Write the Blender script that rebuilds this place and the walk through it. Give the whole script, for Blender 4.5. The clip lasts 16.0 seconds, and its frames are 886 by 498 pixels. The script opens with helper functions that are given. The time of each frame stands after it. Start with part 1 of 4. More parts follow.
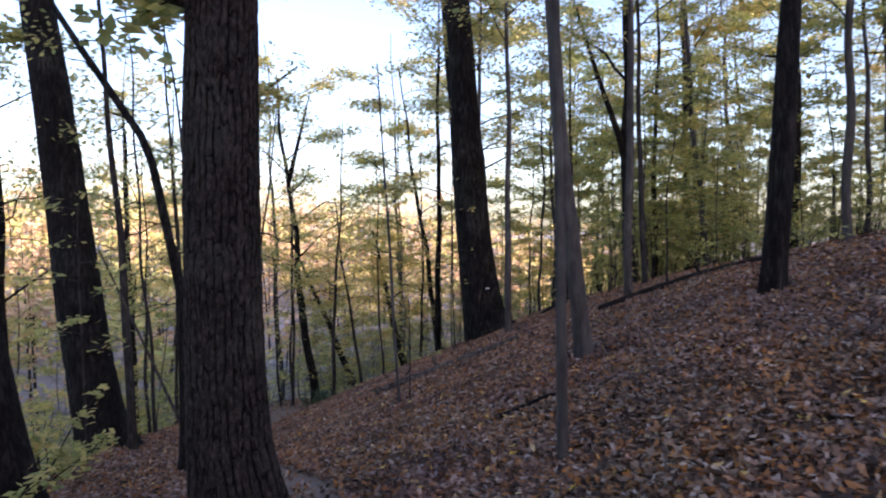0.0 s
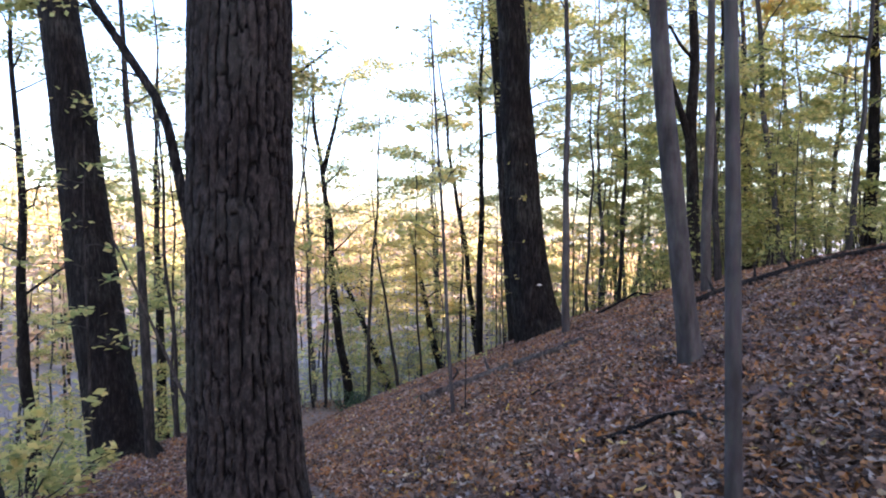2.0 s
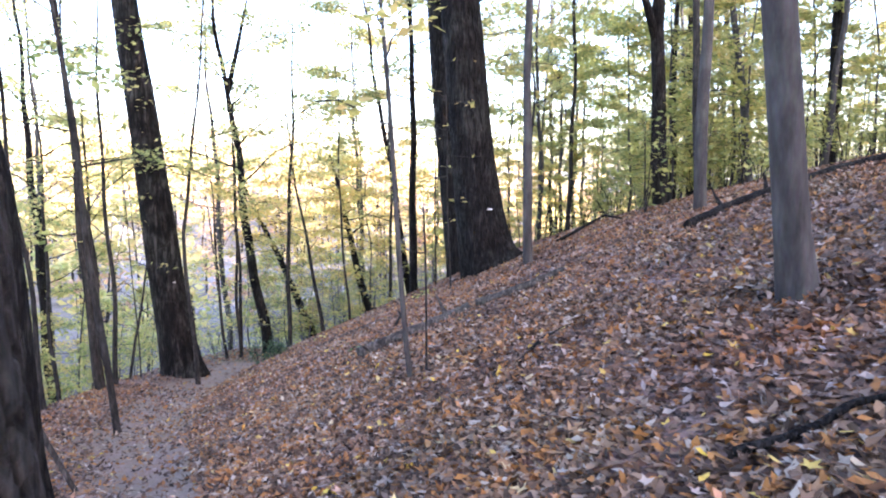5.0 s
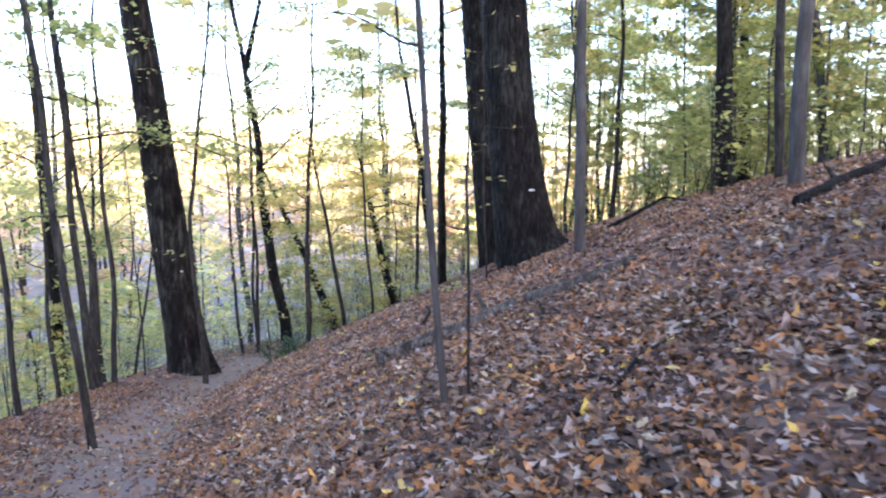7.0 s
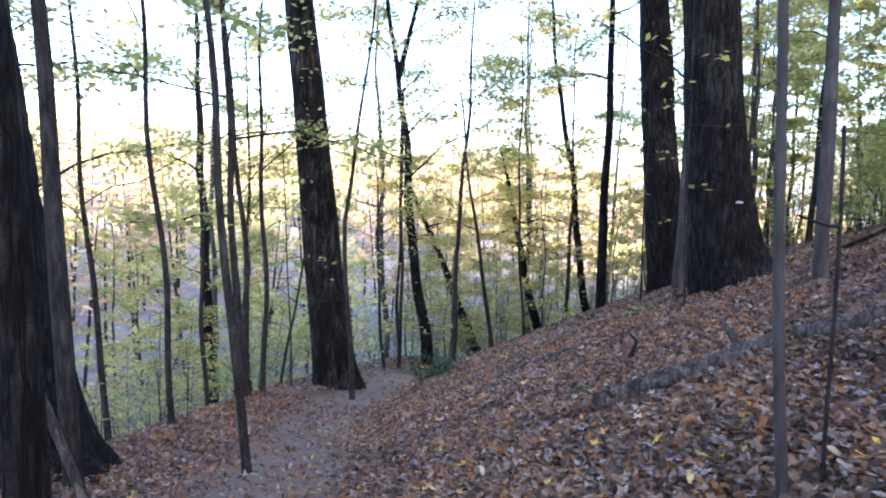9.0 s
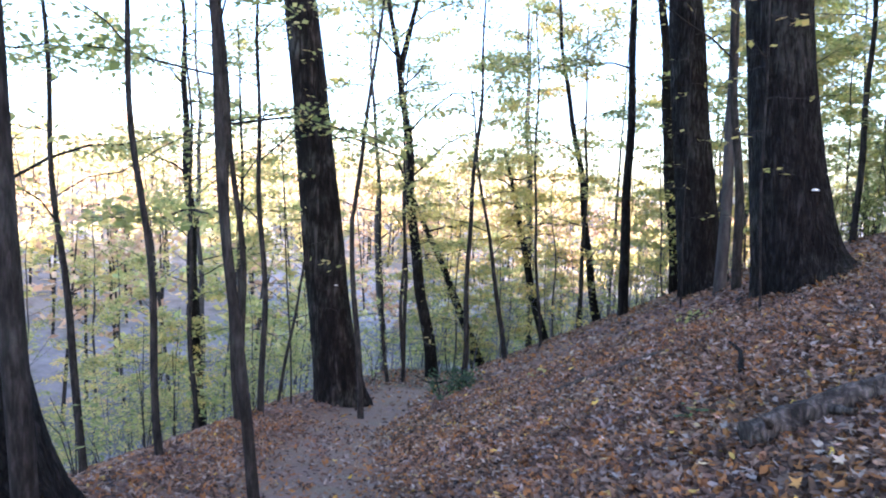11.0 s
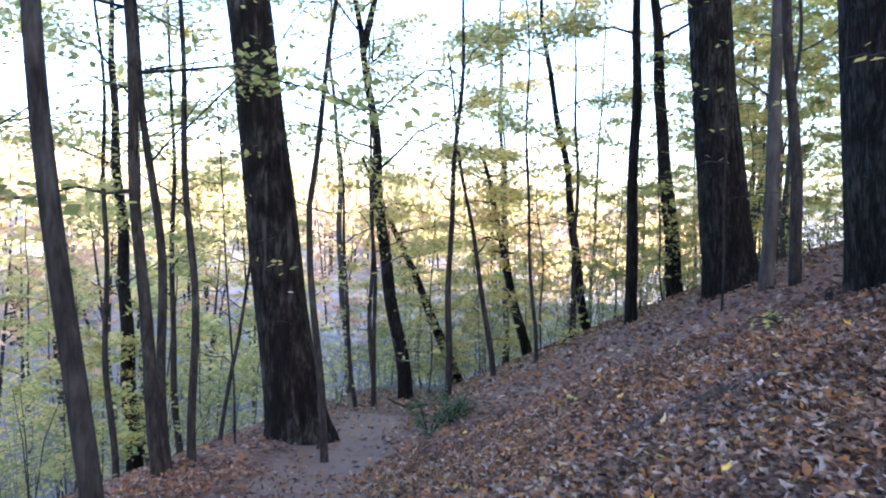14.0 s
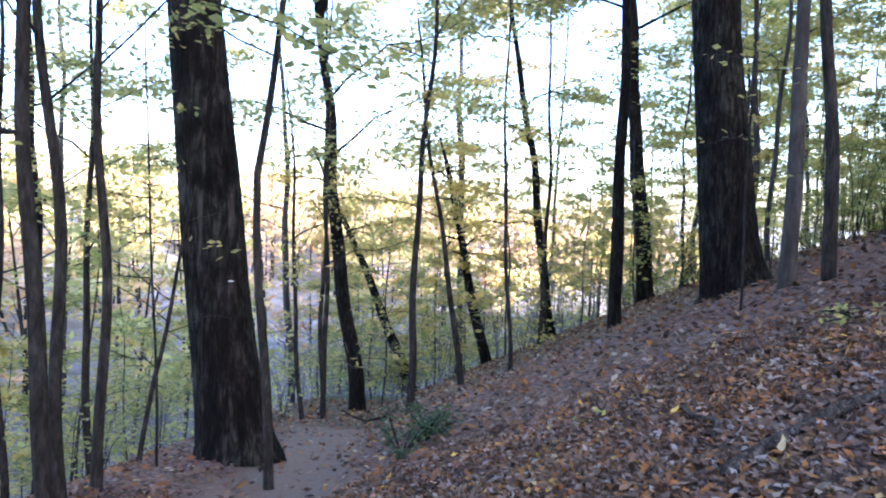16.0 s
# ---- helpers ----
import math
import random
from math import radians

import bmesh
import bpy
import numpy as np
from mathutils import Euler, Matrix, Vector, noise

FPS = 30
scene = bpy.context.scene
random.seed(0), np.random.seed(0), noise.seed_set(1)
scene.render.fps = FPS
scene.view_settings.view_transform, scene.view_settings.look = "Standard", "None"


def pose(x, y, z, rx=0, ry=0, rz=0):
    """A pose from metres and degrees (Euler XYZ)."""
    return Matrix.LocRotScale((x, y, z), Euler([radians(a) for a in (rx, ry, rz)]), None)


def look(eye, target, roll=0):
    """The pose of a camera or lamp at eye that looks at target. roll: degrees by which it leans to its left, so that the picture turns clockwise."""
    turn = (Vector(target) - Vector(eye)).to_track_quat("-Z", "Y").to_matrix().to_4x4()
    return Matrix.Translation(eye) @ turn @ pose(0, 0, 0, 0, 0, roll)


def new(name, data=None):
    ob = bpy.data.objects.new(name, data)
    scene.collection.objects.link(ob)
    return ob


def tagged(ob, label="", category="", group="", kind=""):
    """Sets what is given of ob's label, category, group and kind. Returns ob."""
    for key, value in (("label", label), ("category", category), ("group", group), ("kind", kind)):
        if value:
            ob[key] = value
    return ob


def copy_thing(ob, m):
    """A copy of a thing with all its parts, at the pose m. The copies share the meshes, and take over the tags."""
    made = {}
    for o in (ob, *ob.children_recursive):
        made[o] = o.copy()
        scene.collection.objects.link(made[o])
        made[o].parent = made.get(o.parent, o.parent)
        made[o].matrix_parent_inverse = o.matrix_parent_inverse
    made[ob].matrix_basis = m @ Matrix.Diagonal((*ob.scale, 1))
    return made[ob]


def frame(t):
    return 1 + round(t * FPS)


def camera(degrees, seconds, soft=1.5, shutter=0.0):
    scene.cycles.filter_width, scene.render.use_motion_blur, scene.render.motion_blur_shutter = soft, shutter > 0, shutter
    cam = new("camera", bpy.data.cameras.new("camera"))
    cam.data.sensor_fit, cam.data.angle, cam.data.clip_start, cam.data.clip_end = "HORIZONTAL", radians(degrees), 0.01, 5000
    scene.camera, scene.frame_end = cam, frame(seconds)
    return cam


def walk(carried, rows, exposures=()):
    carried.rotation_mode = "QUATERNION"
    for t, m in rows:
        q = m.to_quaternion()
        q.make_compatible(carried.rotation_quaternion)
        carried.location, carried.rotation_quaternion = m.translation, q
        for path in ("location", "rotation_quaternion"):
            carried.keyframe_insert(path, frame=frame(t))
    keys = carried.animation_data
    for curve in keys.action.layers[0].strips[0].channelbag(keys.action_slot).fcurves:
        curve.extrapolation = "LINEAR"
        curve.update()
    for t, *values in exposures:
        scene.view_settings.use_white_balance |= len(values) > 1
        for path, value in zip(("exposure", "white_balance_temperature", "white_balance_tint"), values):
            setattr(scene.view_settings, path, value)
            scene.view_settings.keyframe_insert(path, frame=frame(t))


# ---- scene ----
cam = camera(64.9, 16.0, soft=2.0, shutter=0.25)
PATH = [
    (0, (0.252, 0.372, 1.631), (0.200, 2.371, 1.590), -0.04),
    (0.5, (0.150, 0.677, 1.579), (-0.022, 2.668, 1.498), 0.48),
    (1, (0.085, 1.066, 1.528), (-0.095, 3.057, 1.458), -0.13),
    (1.5, (-0.030, 1.450, 1.462), (-0.204, 3.442, 1.433), 0.31),
    (2, (-0.179, 1.876, 1.386), (-0.320, 3.871, 1.348), 0.36),
    (2.5, (-0.272, 2.323, 1.315), (-0.322, 4.321, 1.222), -0.29),
    (3, (-0.418, 2.749, 1.260), (-0.380, 4.743, 1.109), 0.44),
    (3.5, (-0.466, 3.208, 1.199), (-0.386, 5.197, 1.005), -0.77),
    (4, (-0.529, 3.657, 1.138), (-0.445, 5.644, 0.931), -0.22),
    (6.5, (-0.634, 5.836, 0.689), (-0.548, 7.821, 0.460), -0.71),
    (7, (-0.673, 6.255, 0.658), (-0.664, 8.241, 0.422), -0.25),
    (7.5, (-0.817, 6.645, 0.593), (-1.028, 8.628, 0.449), 0.20),
    (8, (-1.109, 6.978, 0.512), (-1.364, 8.957, 0.382), 1.35),
    (8.5, (-1.326, 7.303, 0.457), (-1.609, 9.276, 0.284), 1.36),
    (9, (-1.553, 7.540, 0.404), (-1.901, 9.501, 0.222), 1.11),
    (11.5, (-2.545, 9.235, 0.019), (-2.818, 11.211, -0.128), 0.78),
    (12, (-2.681, 9.653, -0.035), (-2.875, 11.637, -0.205), 1.39),
    (12.5, (-2.841, 10.056, -0.111), (-3.005, 12.040, -0.304), 0.79),
    (13, (-2.941, 10.491, -0.186), (-3.117, 12.471, -0.404), 0.61),
    (13.5, (-3.003, 10.973, -0.290), (-3.243, 12.950, -0.477), -0.32),
    (14, (-3.099, 11.410, -0.390), (-3.299, 13.396, -0.506), 0.06),
    (14.5, (-3.261, 11.869, -0.528), (-3.460, 13.858, -0.596), 0.93),
    (15, (-3.437, 12.255, -0.620), (-3.618, 14.244, -0.713), 0.88),
    (15.5, (-3.518, 12.644, -0.691), (-3.633, 14.640, -0.756), 0.18),
    (16, (-3.666, 13.059, -0.834), (-3.704, 15.057, -0.920), 1.50),
]
EXPOSURES = [(0.0, 1.65, 5700, 33), (1.5, 2.05, 5620, 31), (2.5, 2.85, 5550, 30), (3.5, 3.45, 5600, 30), (6.7, 3.45, 5480, 27), (7.6, 2.82, 5220, 25), (9.0, 2.86, 5180, 25), (16.0, 2.9, 5150, 25)]
walk(cam, [(t, look(eye, target, roll)) for t, eye, target, roll in PATH], EXPOSURES)

# ---- daylight: low sun behind an added, unseen hill, clear sky ----
SUN_ELEVATION, SUN_AZIMUTH = radians(12), radians(148)
world = bpy.data.worlds.new("evening_sky")
scene.world = world
world.use_nodes = True
sky = world.node_tree.nodes.new("ShaderNodeTexSky")
sky.sky_type, sky.sun_disc = "NISHITA", False
sky.sun_elevation, sky.sun_rotation = SUN_ELEVATION, SUN_AZIMUTH
sky.air_density, sky.dust_density = 1.0, 2.0
background = world.node_tree.nodes["Background"]
background.inputs["Strength"].default_value = 0.15
world.node_tree.links.new(sky.outputs[0], background.inputs["Color"])
sun = new("sun", bpy.data.lights.new("sun", "SUN"))
sun.data.energy, sun.data.angle, sun.data.color = 5.0, radians(0.6), (1.0, 0.84, 0.64)
to_sun = Vector((math.sin(SUN_AZIMUTH) * math.cos(SUN_ELEVATION), math.cos(SUN_AZIMUTH) * math.cos(SUN_ELEVATION), math.sin(SUN_ELEVATION)))
sun.matrix_world = look(to_sun * 50, (0, 0, 0))


# ---- materials ----
def material(name):
    m = bpy.data.materials.new(name)
    m.use_nodes = True
    n, l = m.node_tree.nodes, m.node_tree.links
    return m, n, l, n["Principled BSDF"]


def ramp(n, stops):
    r = n.new("ShaderNodeValToRGB")
    e = r.color_ramp.elements
    while len(e) < len(stops):
        e.new(0.5)
    for el, (p, c) in zip(e, stops):
        el.position, el.color = p, (*c, 1)
    return r


def noise_node(n, l, scale, detail=4.0, vector=None, rough=0.6):
    t = n.new("ShaderNodeTexNoise")
    t.inputs["Scale"].default_value, t.inputs["Detail"].default_value, t.inputs["Roughness"].default_value = scale, detail, rough
    if vector is not None:
        l.new(vector, t.inputs["Vector"])
    return t


def mix_colour(n, l, a, b, fac, mode="MIX"):
    x = n.new("ShaderNodeMix")
    x.data_type, x.blend_type = "RGBA", mode
    for value, socket in ((fac, x.inputs[0]), (a, x.inputs[6]), (b, x.inputs[7])):
        if isinstance(value, (int, float)):
            socket.default_value = value
        elif isinstance(value, tuple):
            socket.default_value = (*value, 1)
        else:
            l.new(value, socket)
    return x.outputs[2]


def bump(n, l, height, strength, distance, bsdf):
    b = n.new("ShaderNodeBump")
    b.inputs["Strength"].default_value, b.inputs["Distance"].default_value = strength, distance
    l.new(height, b.inputs["Height"])
    l.new(b.outputs[0], bsdf.inputs["Normal"])


def bark_material(name, dark, mid, light, grain=14.0, lichen=0.25, relief=0.02, cracks=0.9, plates=False):
    m, n, l, p = material(name)
    at = n.new("ShaderNodeTexCoord").outputs["Object"]
    mp = n.new("ShaderNodeMapping")
    mp.inputs["Scale"].default_value = (1, 1, 0.5 if plates else 0.24)
    l.new(at, mp.inputs[0])
    tall = n.new("ShaderNodeMapping")
    tall.inputs["Scale"].default_value = (1, 1, 0.13)
    l.new(at, tall.inputs[0])
    flat = n.new("ShaderNodeMapping")
    flat.inputs["Scale"].default_value = (0.55, 0.55, 1.2)
    l.new(at, flat.inputs[0])
    ridges = []
    for vector, scale, width in ((tall, grain * 1.35, 0.12), (flat, grain * 0.6, 0.022)):
        t = noise_node(n, l, scale, 2, vector.outputs[0], 0.5)
        t.inputs["Distortion"].default_value = 0.5
        off = n.new("ShaderNodeMath")
        off.operation = "SUBTRACT"
        off.inputs[1].default_value = 0.5
        l.new(t.outputs[0], off.inputs[0])
        size = n.new("ShaderNodeMath")
        size.operation = "ABSOLUTE"
        l.new(off.outputs[0], size.inputs[0])
        r = n.new("ShaderNodeMapRange")
        r.inputs[1].default_value, r.inputs[2].default_value, r.inputs[3].default_value = 0.0, width, 0.0 if vector is tall else 0.7
        l.new(size.outputs[0], r.inputs[0])
        ridges.append(r)
    crack = n.new("ShaderNodeMath")
    crack.operation = "MULTIPLY"
    l.new(ridges[0].outputs[0], crack.inputs[0])
    l.new(ridges[1].outputs[0], crack.inputs[1])
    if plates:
        # fissures between the plates are coloured darker, following how deep they are
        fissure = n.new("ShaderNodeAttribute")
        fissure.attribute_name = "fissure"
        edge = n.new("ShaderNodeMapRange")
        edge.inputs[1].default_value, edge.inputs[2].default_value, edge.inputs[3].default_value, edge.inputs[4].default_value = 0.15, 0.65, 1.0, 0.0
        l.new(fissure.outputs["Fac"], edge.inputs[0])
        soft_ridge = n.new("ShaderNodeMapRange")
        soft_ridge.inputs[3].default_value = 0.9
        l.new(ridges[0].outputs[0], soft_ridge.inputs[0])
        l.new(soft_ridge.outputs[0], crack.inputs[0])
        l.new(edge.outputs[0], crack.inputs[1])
    furrow = noise_node(n, l, grain, 5, mp.outputs[0], 0.65)
    fine = noise_node(n, l, grain * 5, 3, mp.outputs[0])
    patch = noise_node(n, l, 1.6, 4, at)
    base = ramp(n, [(0.36, dark), (0.5, mid), (0.68, light)])
    l.new(furrow.outputs[0], base.inputs[0])
    pm = ramp(n, [(0.5, (0, 0, 0)), (0.72, (lichen,) * 3)])
    l.new(patch.outputs[0], pm.inputs[0])
    c = mix_colour(n, l, base.outputs[0], (0.19, 0.2, 0.17), pm.outputs[0])
    c = mix_colour(n, l, c, fine.outputs[1], 0.22, "OVERLAY")
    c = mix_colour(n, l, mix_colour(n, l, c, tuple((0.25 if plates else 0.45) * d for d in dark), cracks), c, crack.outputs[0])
    l.new(c, p.inputs["Base Color"])
    p.inputs["Roughness"].default_value = 0.92
    p.inputs["Specular IOR Level"].default_value = 0.15
    add = n.new("ShaderNodeMath")
    add.operation = "MULTIPLY_ADD"
    l.new(fine.outputs[0], add.inputs[0])
    add.inputs[1].default_value = 0.35
    l.new(furrow.outputs[0], add.inputs[2])
    deep = n.new("ShaderNodeMath")
    deep.operation = "MULTIPLY_ADD"
    l.new(crack.outputs[0], deep.inputs[0])
    deep.inputs[1].default_value = cracks
    l.new(add.outputs[0], deep.inputs[2])
    bump(n, l, deep.outputs[0], 1.0, relief, p)
    return m


def leaf_material(name, stops, glow=0.58, drifts=False):
    """Thin leaves: each leaf takes its own tint, light comes partly through."""
    m, n, l, p = material(name)
    geo = n.new("ShaderNodeNewGeometry")
    r = ramp(n, stops)
    l.new(geo.outputs["Random Per Island"], r.inputs[0])
    at = n.new("ShaderNodeTexCoord").outputs["Object"]
    blotch = noise_node(n, l, 0.7, 2, at)
    c = mix_colour(n, l, r.outputs[0], blotch.outputs[1], 0.12, "OVERLAY")
    if drifts:
        # patches of fresh orange leaves and of old dark ones
        drift = ramp(n, [(0.34, (0.55, 0.55, 0.6)), (0.5, (0.95, 0.95, 0.95)), (0.66, (1.16, 1.06, 0.92))])
        l.new(noise_node(n, l, 0.9, 5, at, 0.65).outputs[0], drift.inputs[0])
        c = mix_colour(n, l, c, drift.outputs[0], 1.0, "MULTIPLY")
    l.new(c, p.inputs["Base Color"])
    p.inputs["Roughness"].default_value = 0.8 if drifts else 0.6
    p.inputs["Specular IOR Level"].default_value = 0.25
    tr = n.new("ShaderNodeBsdfTranslucent")
    l.new(c, tr.inputs[0])
    mx = n.new("ShaderNodeMixShader")
    mx.inputs[0].default_value = glow
    l.new(p.outputs[0], mx.inputs[1])
    l.new(tr.outputs[0], mx.inputs[2])
    l.new(mx.outputs[0], n["Material Output"].inputs[0])
    return m


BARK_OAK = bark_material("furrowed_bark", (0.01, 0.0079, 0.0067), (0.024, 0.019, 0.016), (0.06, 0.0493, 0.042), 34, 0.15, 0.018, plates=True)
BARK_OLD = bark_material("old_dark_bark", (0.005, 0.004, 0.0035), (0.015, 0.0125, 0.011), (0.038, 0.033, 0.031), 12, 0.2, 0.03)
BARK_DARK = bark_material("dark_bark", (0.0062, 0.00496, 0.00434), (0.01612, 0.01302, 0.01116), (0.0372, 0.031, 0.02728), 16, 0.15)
BARK_GREY = bark_material("smooth_grey_bark", (0.0336, 0.0296, 0.028), (0.0576, 0.0512, 0.0472), (0.088, 0.08, 0.0744), 9, 0.3, 0.006, 0.15)
BARK_THIN = bark_material("young_bark", (0.0135, 0.01125, 0.00975), (0.03, 0.0255, 0.0225), (0.06375, 0.054, 0.0465), 20, 0.2, 0.008, 0.4)
# young bark lightened: distance haze is mixed into the colour
BARK_HAZED = bark_material("hazed_young_bark", (0.0325, 0.0299, 0.0273), (0.0585, 0.05395, 0.05005), (0.091, 0.0845, 0.078), 12, 0.2, 0.006, 0.2)
# twig colour raised to stand in for the valley's haze
BARK_HAZY_TWIG = bark_material("hazy_twigs", (0.12, 0.115, 0.12), (0.19, 0.182, 0.19), (0.27, 0.26, 0.27), 12, 0.2, 0.004, 0.1)
FUNGUS = bark_material("pale_fungus", (0.5, 0.47, 0.42), (0.66, 0.63, 0.58), (0.78, 0.76, 0.72), 30, 0.1, 0.003, 0.1)
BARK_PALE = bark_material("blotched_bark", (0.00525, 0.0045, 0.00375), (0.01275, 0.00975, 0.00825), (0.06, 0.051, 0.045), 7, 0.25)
WOOD_DEAD = bark_material("weathered_wood", (0.03, 0.024, 0.019), (0.085, 0.068, 0.055), (0.18, 0.15, 0.128), 18, 0.25, 0.015, 0.6)
LEAF_YELLOWGREEN = leaf_material("yellow_green_leaves", [(0.0, (0.25, 0.29, 0.1)), (0.35, (0.45, 0.44, 0.15)), (0.7, (0.63, 0.56, 0.19)), (1.0, (0.72, 0.56, 0.21))])
LEAF_GREEN = leaf_material("green_leaves", [(0.0, (0.22, 0.26, 0.09)), (0.5, (0.4, 0.41, 0.13)), (1.0, (0.58, 0.54, 0.17))])
LEAF_FAR_GOLD = leaf_material("far_golden_leaves", [(0.0, (0.55, 0.5, 0.17)), (0.5, (0.74, 0.6, 0.22)), (1.0, (0.8, 0.6, 0.27))], 0.2)
LEAF_FAR_ORANGE = leaf_material("far_orange_leaves", [(0.0, (0.42, 0.27, 0.15)), (0.5, (0.64, 0.42, 0.24)), (1.0, (0.74, 0.56, 0.36))], 0.2)
LEAF_FAR_GREEN = leaf_material("far_yellow_green_leaves", [(0.0, (0.36, 0.4, 0.13)), (0.5, (0.56, 0.53, 0.18)), (1.0, (0.7, 0.58, 0.22))], 0.25)
LEAF_SHRUB = leaf_material("dark_shrub_leaves", [(0.0, (0.03, 0.06, 0.03)), (0.6, (0.06, 0.1, 0.045)), (1.0, (0.12, 0.17, 0.06))], 0.35)
LEAF_GOLD = leaf_material("golden_leaves", [(0.0, (0.5, 0.46, 0.12)), (0.5, (0.72, 0.58, 0.17)), (1.0, (0.8, 0.56, 0.2))])
LEAF_ORANGE = leaf_material("orange_leaves", [(0.0, (0.34, 0.2, 0.1)), (0.5, (0.56, 0.34, 0.17)), (1.0, (0.68, 0.5, 0.28))])
LITTER = leaf_material("fallen_leaves", [(0.0, (0.036, 0.024, 0.017)), (0.22, (0.104, 0.06, 0.038)), (0.42, (0.182, 0.111, 0.074)), (0.55, (0.272, 0.185, 0.132)), (0.66, (0.24, 0.104, 0.038)), (0.8, (0.36, 0.158, 0.045)), (0.86, (0.24, 0.17, 0.125)), (0.92, (0.4, 0.32, 0.26)), (0.98, (0.34, 0.28, 0.24)), (1.0, (0.58, 0.38, 0.05))], 0.1, True)

LEAF_SINGLE, n, l, p = material("large_fallen_leaf")
own = n.new("ShaderNodeObjectInfo")
tint = ramp(n, [(0.0, (0.26, 0.15, 0.11)), (0.35, (0.4, 0.27, 0.21)), (0.6, (0.44, 0.19, 0.07)), (0.78, (0.56, 0.29, 0.05)), (0.88, (0.62, 0.42, 0.05)), (1.0, (0.5, 0.4, 0.35))])
l.new(own.outputs["Random"], tint.inputs[0])
veins = noise_node(n, l, 40, 3, n.new("ShaderNodeTexCoord").outputs["Object"])
l.new(mix_colour(n, l, tint.outputs[0], veins.outputs[1], 0.2, "OVERLAY"), p.inputs["Base Color"])
p.inputs["Roughness"].default_value = 0.7

# forest floor: dark litter, bare earth where the trail mask is, low green far down the slope
GROUND, n, l, p = material("forest_floor")
at = n.new("ShaderNodeTexCoord").outputs["Object"]
cells = n.new("ShaderNodeTexVoronoi")
cells.inputs["Scale"].default_value = 21
l.new(at, cells.inputs["Vector"])
litter = ramp(n, [(0.0, (0.035, 0.02, 0.015)), (0.35, (0.11, 0.066, 0.05)), (0.6, (0.18, 0.112, 0.085)), (0.8, (0.17, 0.073, 0.034)), (1.0, (0.25, 0.18, 0.15))])
split = n.new("ShaderNodeSeparateColor")
l.new(cells.outputs["Color"], split.inputs[0])
l.new(split.outputs[0], litter.inputs[0])
wide = noise_node(n, l, 0.5, 4, at)
litter_c = mix_colour(n, l, litter.outputs[0], wide.outputs[1], 0.25, "OVERLAY")
grit = noise_node(n, l, 30, 6, at, 0.7)
earth = ramp(n, [(0.3, (0.13, 0.09, 0.066)), (0.55, (0.22, 0.158, 0.12)), (0.8, (0.3, 0.228, 0.18))])
l.new(grit.outputs[0], earth.inputs[0])
blot = noise_node(n, l, 2.2, 4, at)
earth_c = mix_colour(n, l, earth.outputs[0], blot.outputs[1], 0.2, "OVERLAY")
trail_mask = n.new("ShaderNodeAttribute")
trail_mask.attribute_name = "trail"
green_mask = n.new("ShaderNodeAttribute")
green_mask.attribute_name = "green"
moss = ramp(n, [(0.35, (0.07, 0.06, 0.04)), (0.55, (0.09, 0.115, 0.04)), (0.75, (0.16, 0.17, 0.06))])
l.new(noise_node(n, l, 1.2, 6, at).outputs[0], moss.inputs[0])
# valley ground paled to grey-lilac: the haze over it is put into the colour
valley_haze = ramp(n, [(0.3, (0.15, 0.15, 0.11)), (0.48, (0.3, 0.285, 0.28)), (0.62, (0.4, 0.375, 0.38)), (0.78, (0.26, 0.27, 0.17))])
l.new(noise_node(n, l, 0.35, 6, at).outputs[0], valley_haze.inputs[0])
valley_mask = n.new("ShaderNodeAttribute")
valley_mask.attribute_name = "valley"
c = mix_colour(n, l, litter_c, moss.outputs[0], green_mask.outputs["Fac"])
c = mix_colour(n, l, c, valley_haze.outputs[0], valley_mask.outputs["Fac"])
c = mix_colour(n, l, c, earth_c, trail_mask.outputs["Fac"])
l.new(c, p.inputs["Base Color"])
p.inputs["Roughness"].default_value = 0.95
uneven = n.new("ShaderNodeMath")
uneven.operation = "MULTIPLY_ADD"
l.new(split.outputs[1], uneven.inputs[0])
uneven.inputs[1].default_value = 1.4
l.new(grit.outputs[0], uneven.inputs[2])
bump(n, l, uneven.outputs[0], 0.8, 0.025, p)


# ---- the lie of the land ----
TRAIL_Y = (-30, -4, 0, 2, 4, 6, 8, 9.6, 11.2, 13, 16, 19, 22, 26, 60)
TRAIL_X = (0.3, 0.3, 0.2, -0.1, -0.55, -0.9, -1.7, -2.6, -3.1, -3.7, -4.3, -4.9, -5.2, -5.3, -5.3)


def trail_x(y):
    """The upper edge of the trail's bench."""
    return sum(np.interp(np.asarray(y, float) + d, TRAIL_Y, TRAIL_X) for d in (-1.0, -0.4, 0.0, 0.4, 1.0)) / 5


def hillside(x, y):
    x, y = np.asarray(x, float), np.asarray(y, float)
    xs = np.where(x > 45, 45 + 0.2 * (x - 45), x)
    yy = np.clip(y, 0, None)
    fall = np.where(yy < 40, yy * yy, 1600 + 80 * (yy - 40))
    # last term adds an unseen hill behind the camera to block the sun
    return -0.158 + 0.371 * xs - 0.0114 * y - 0.0028 * np.where(x < 0, np.minimum(x * x, 400), 0) + 0.002 * xs * np.clip(y, -20, 30) - 0.003 * fall - 0.017 * np.clip(x - 1, 0, 6) ** 2 - 0.204 * np.clip(xs - 7, 0, None) + 0.42 * np.clip(-y - 10, 0, 60)


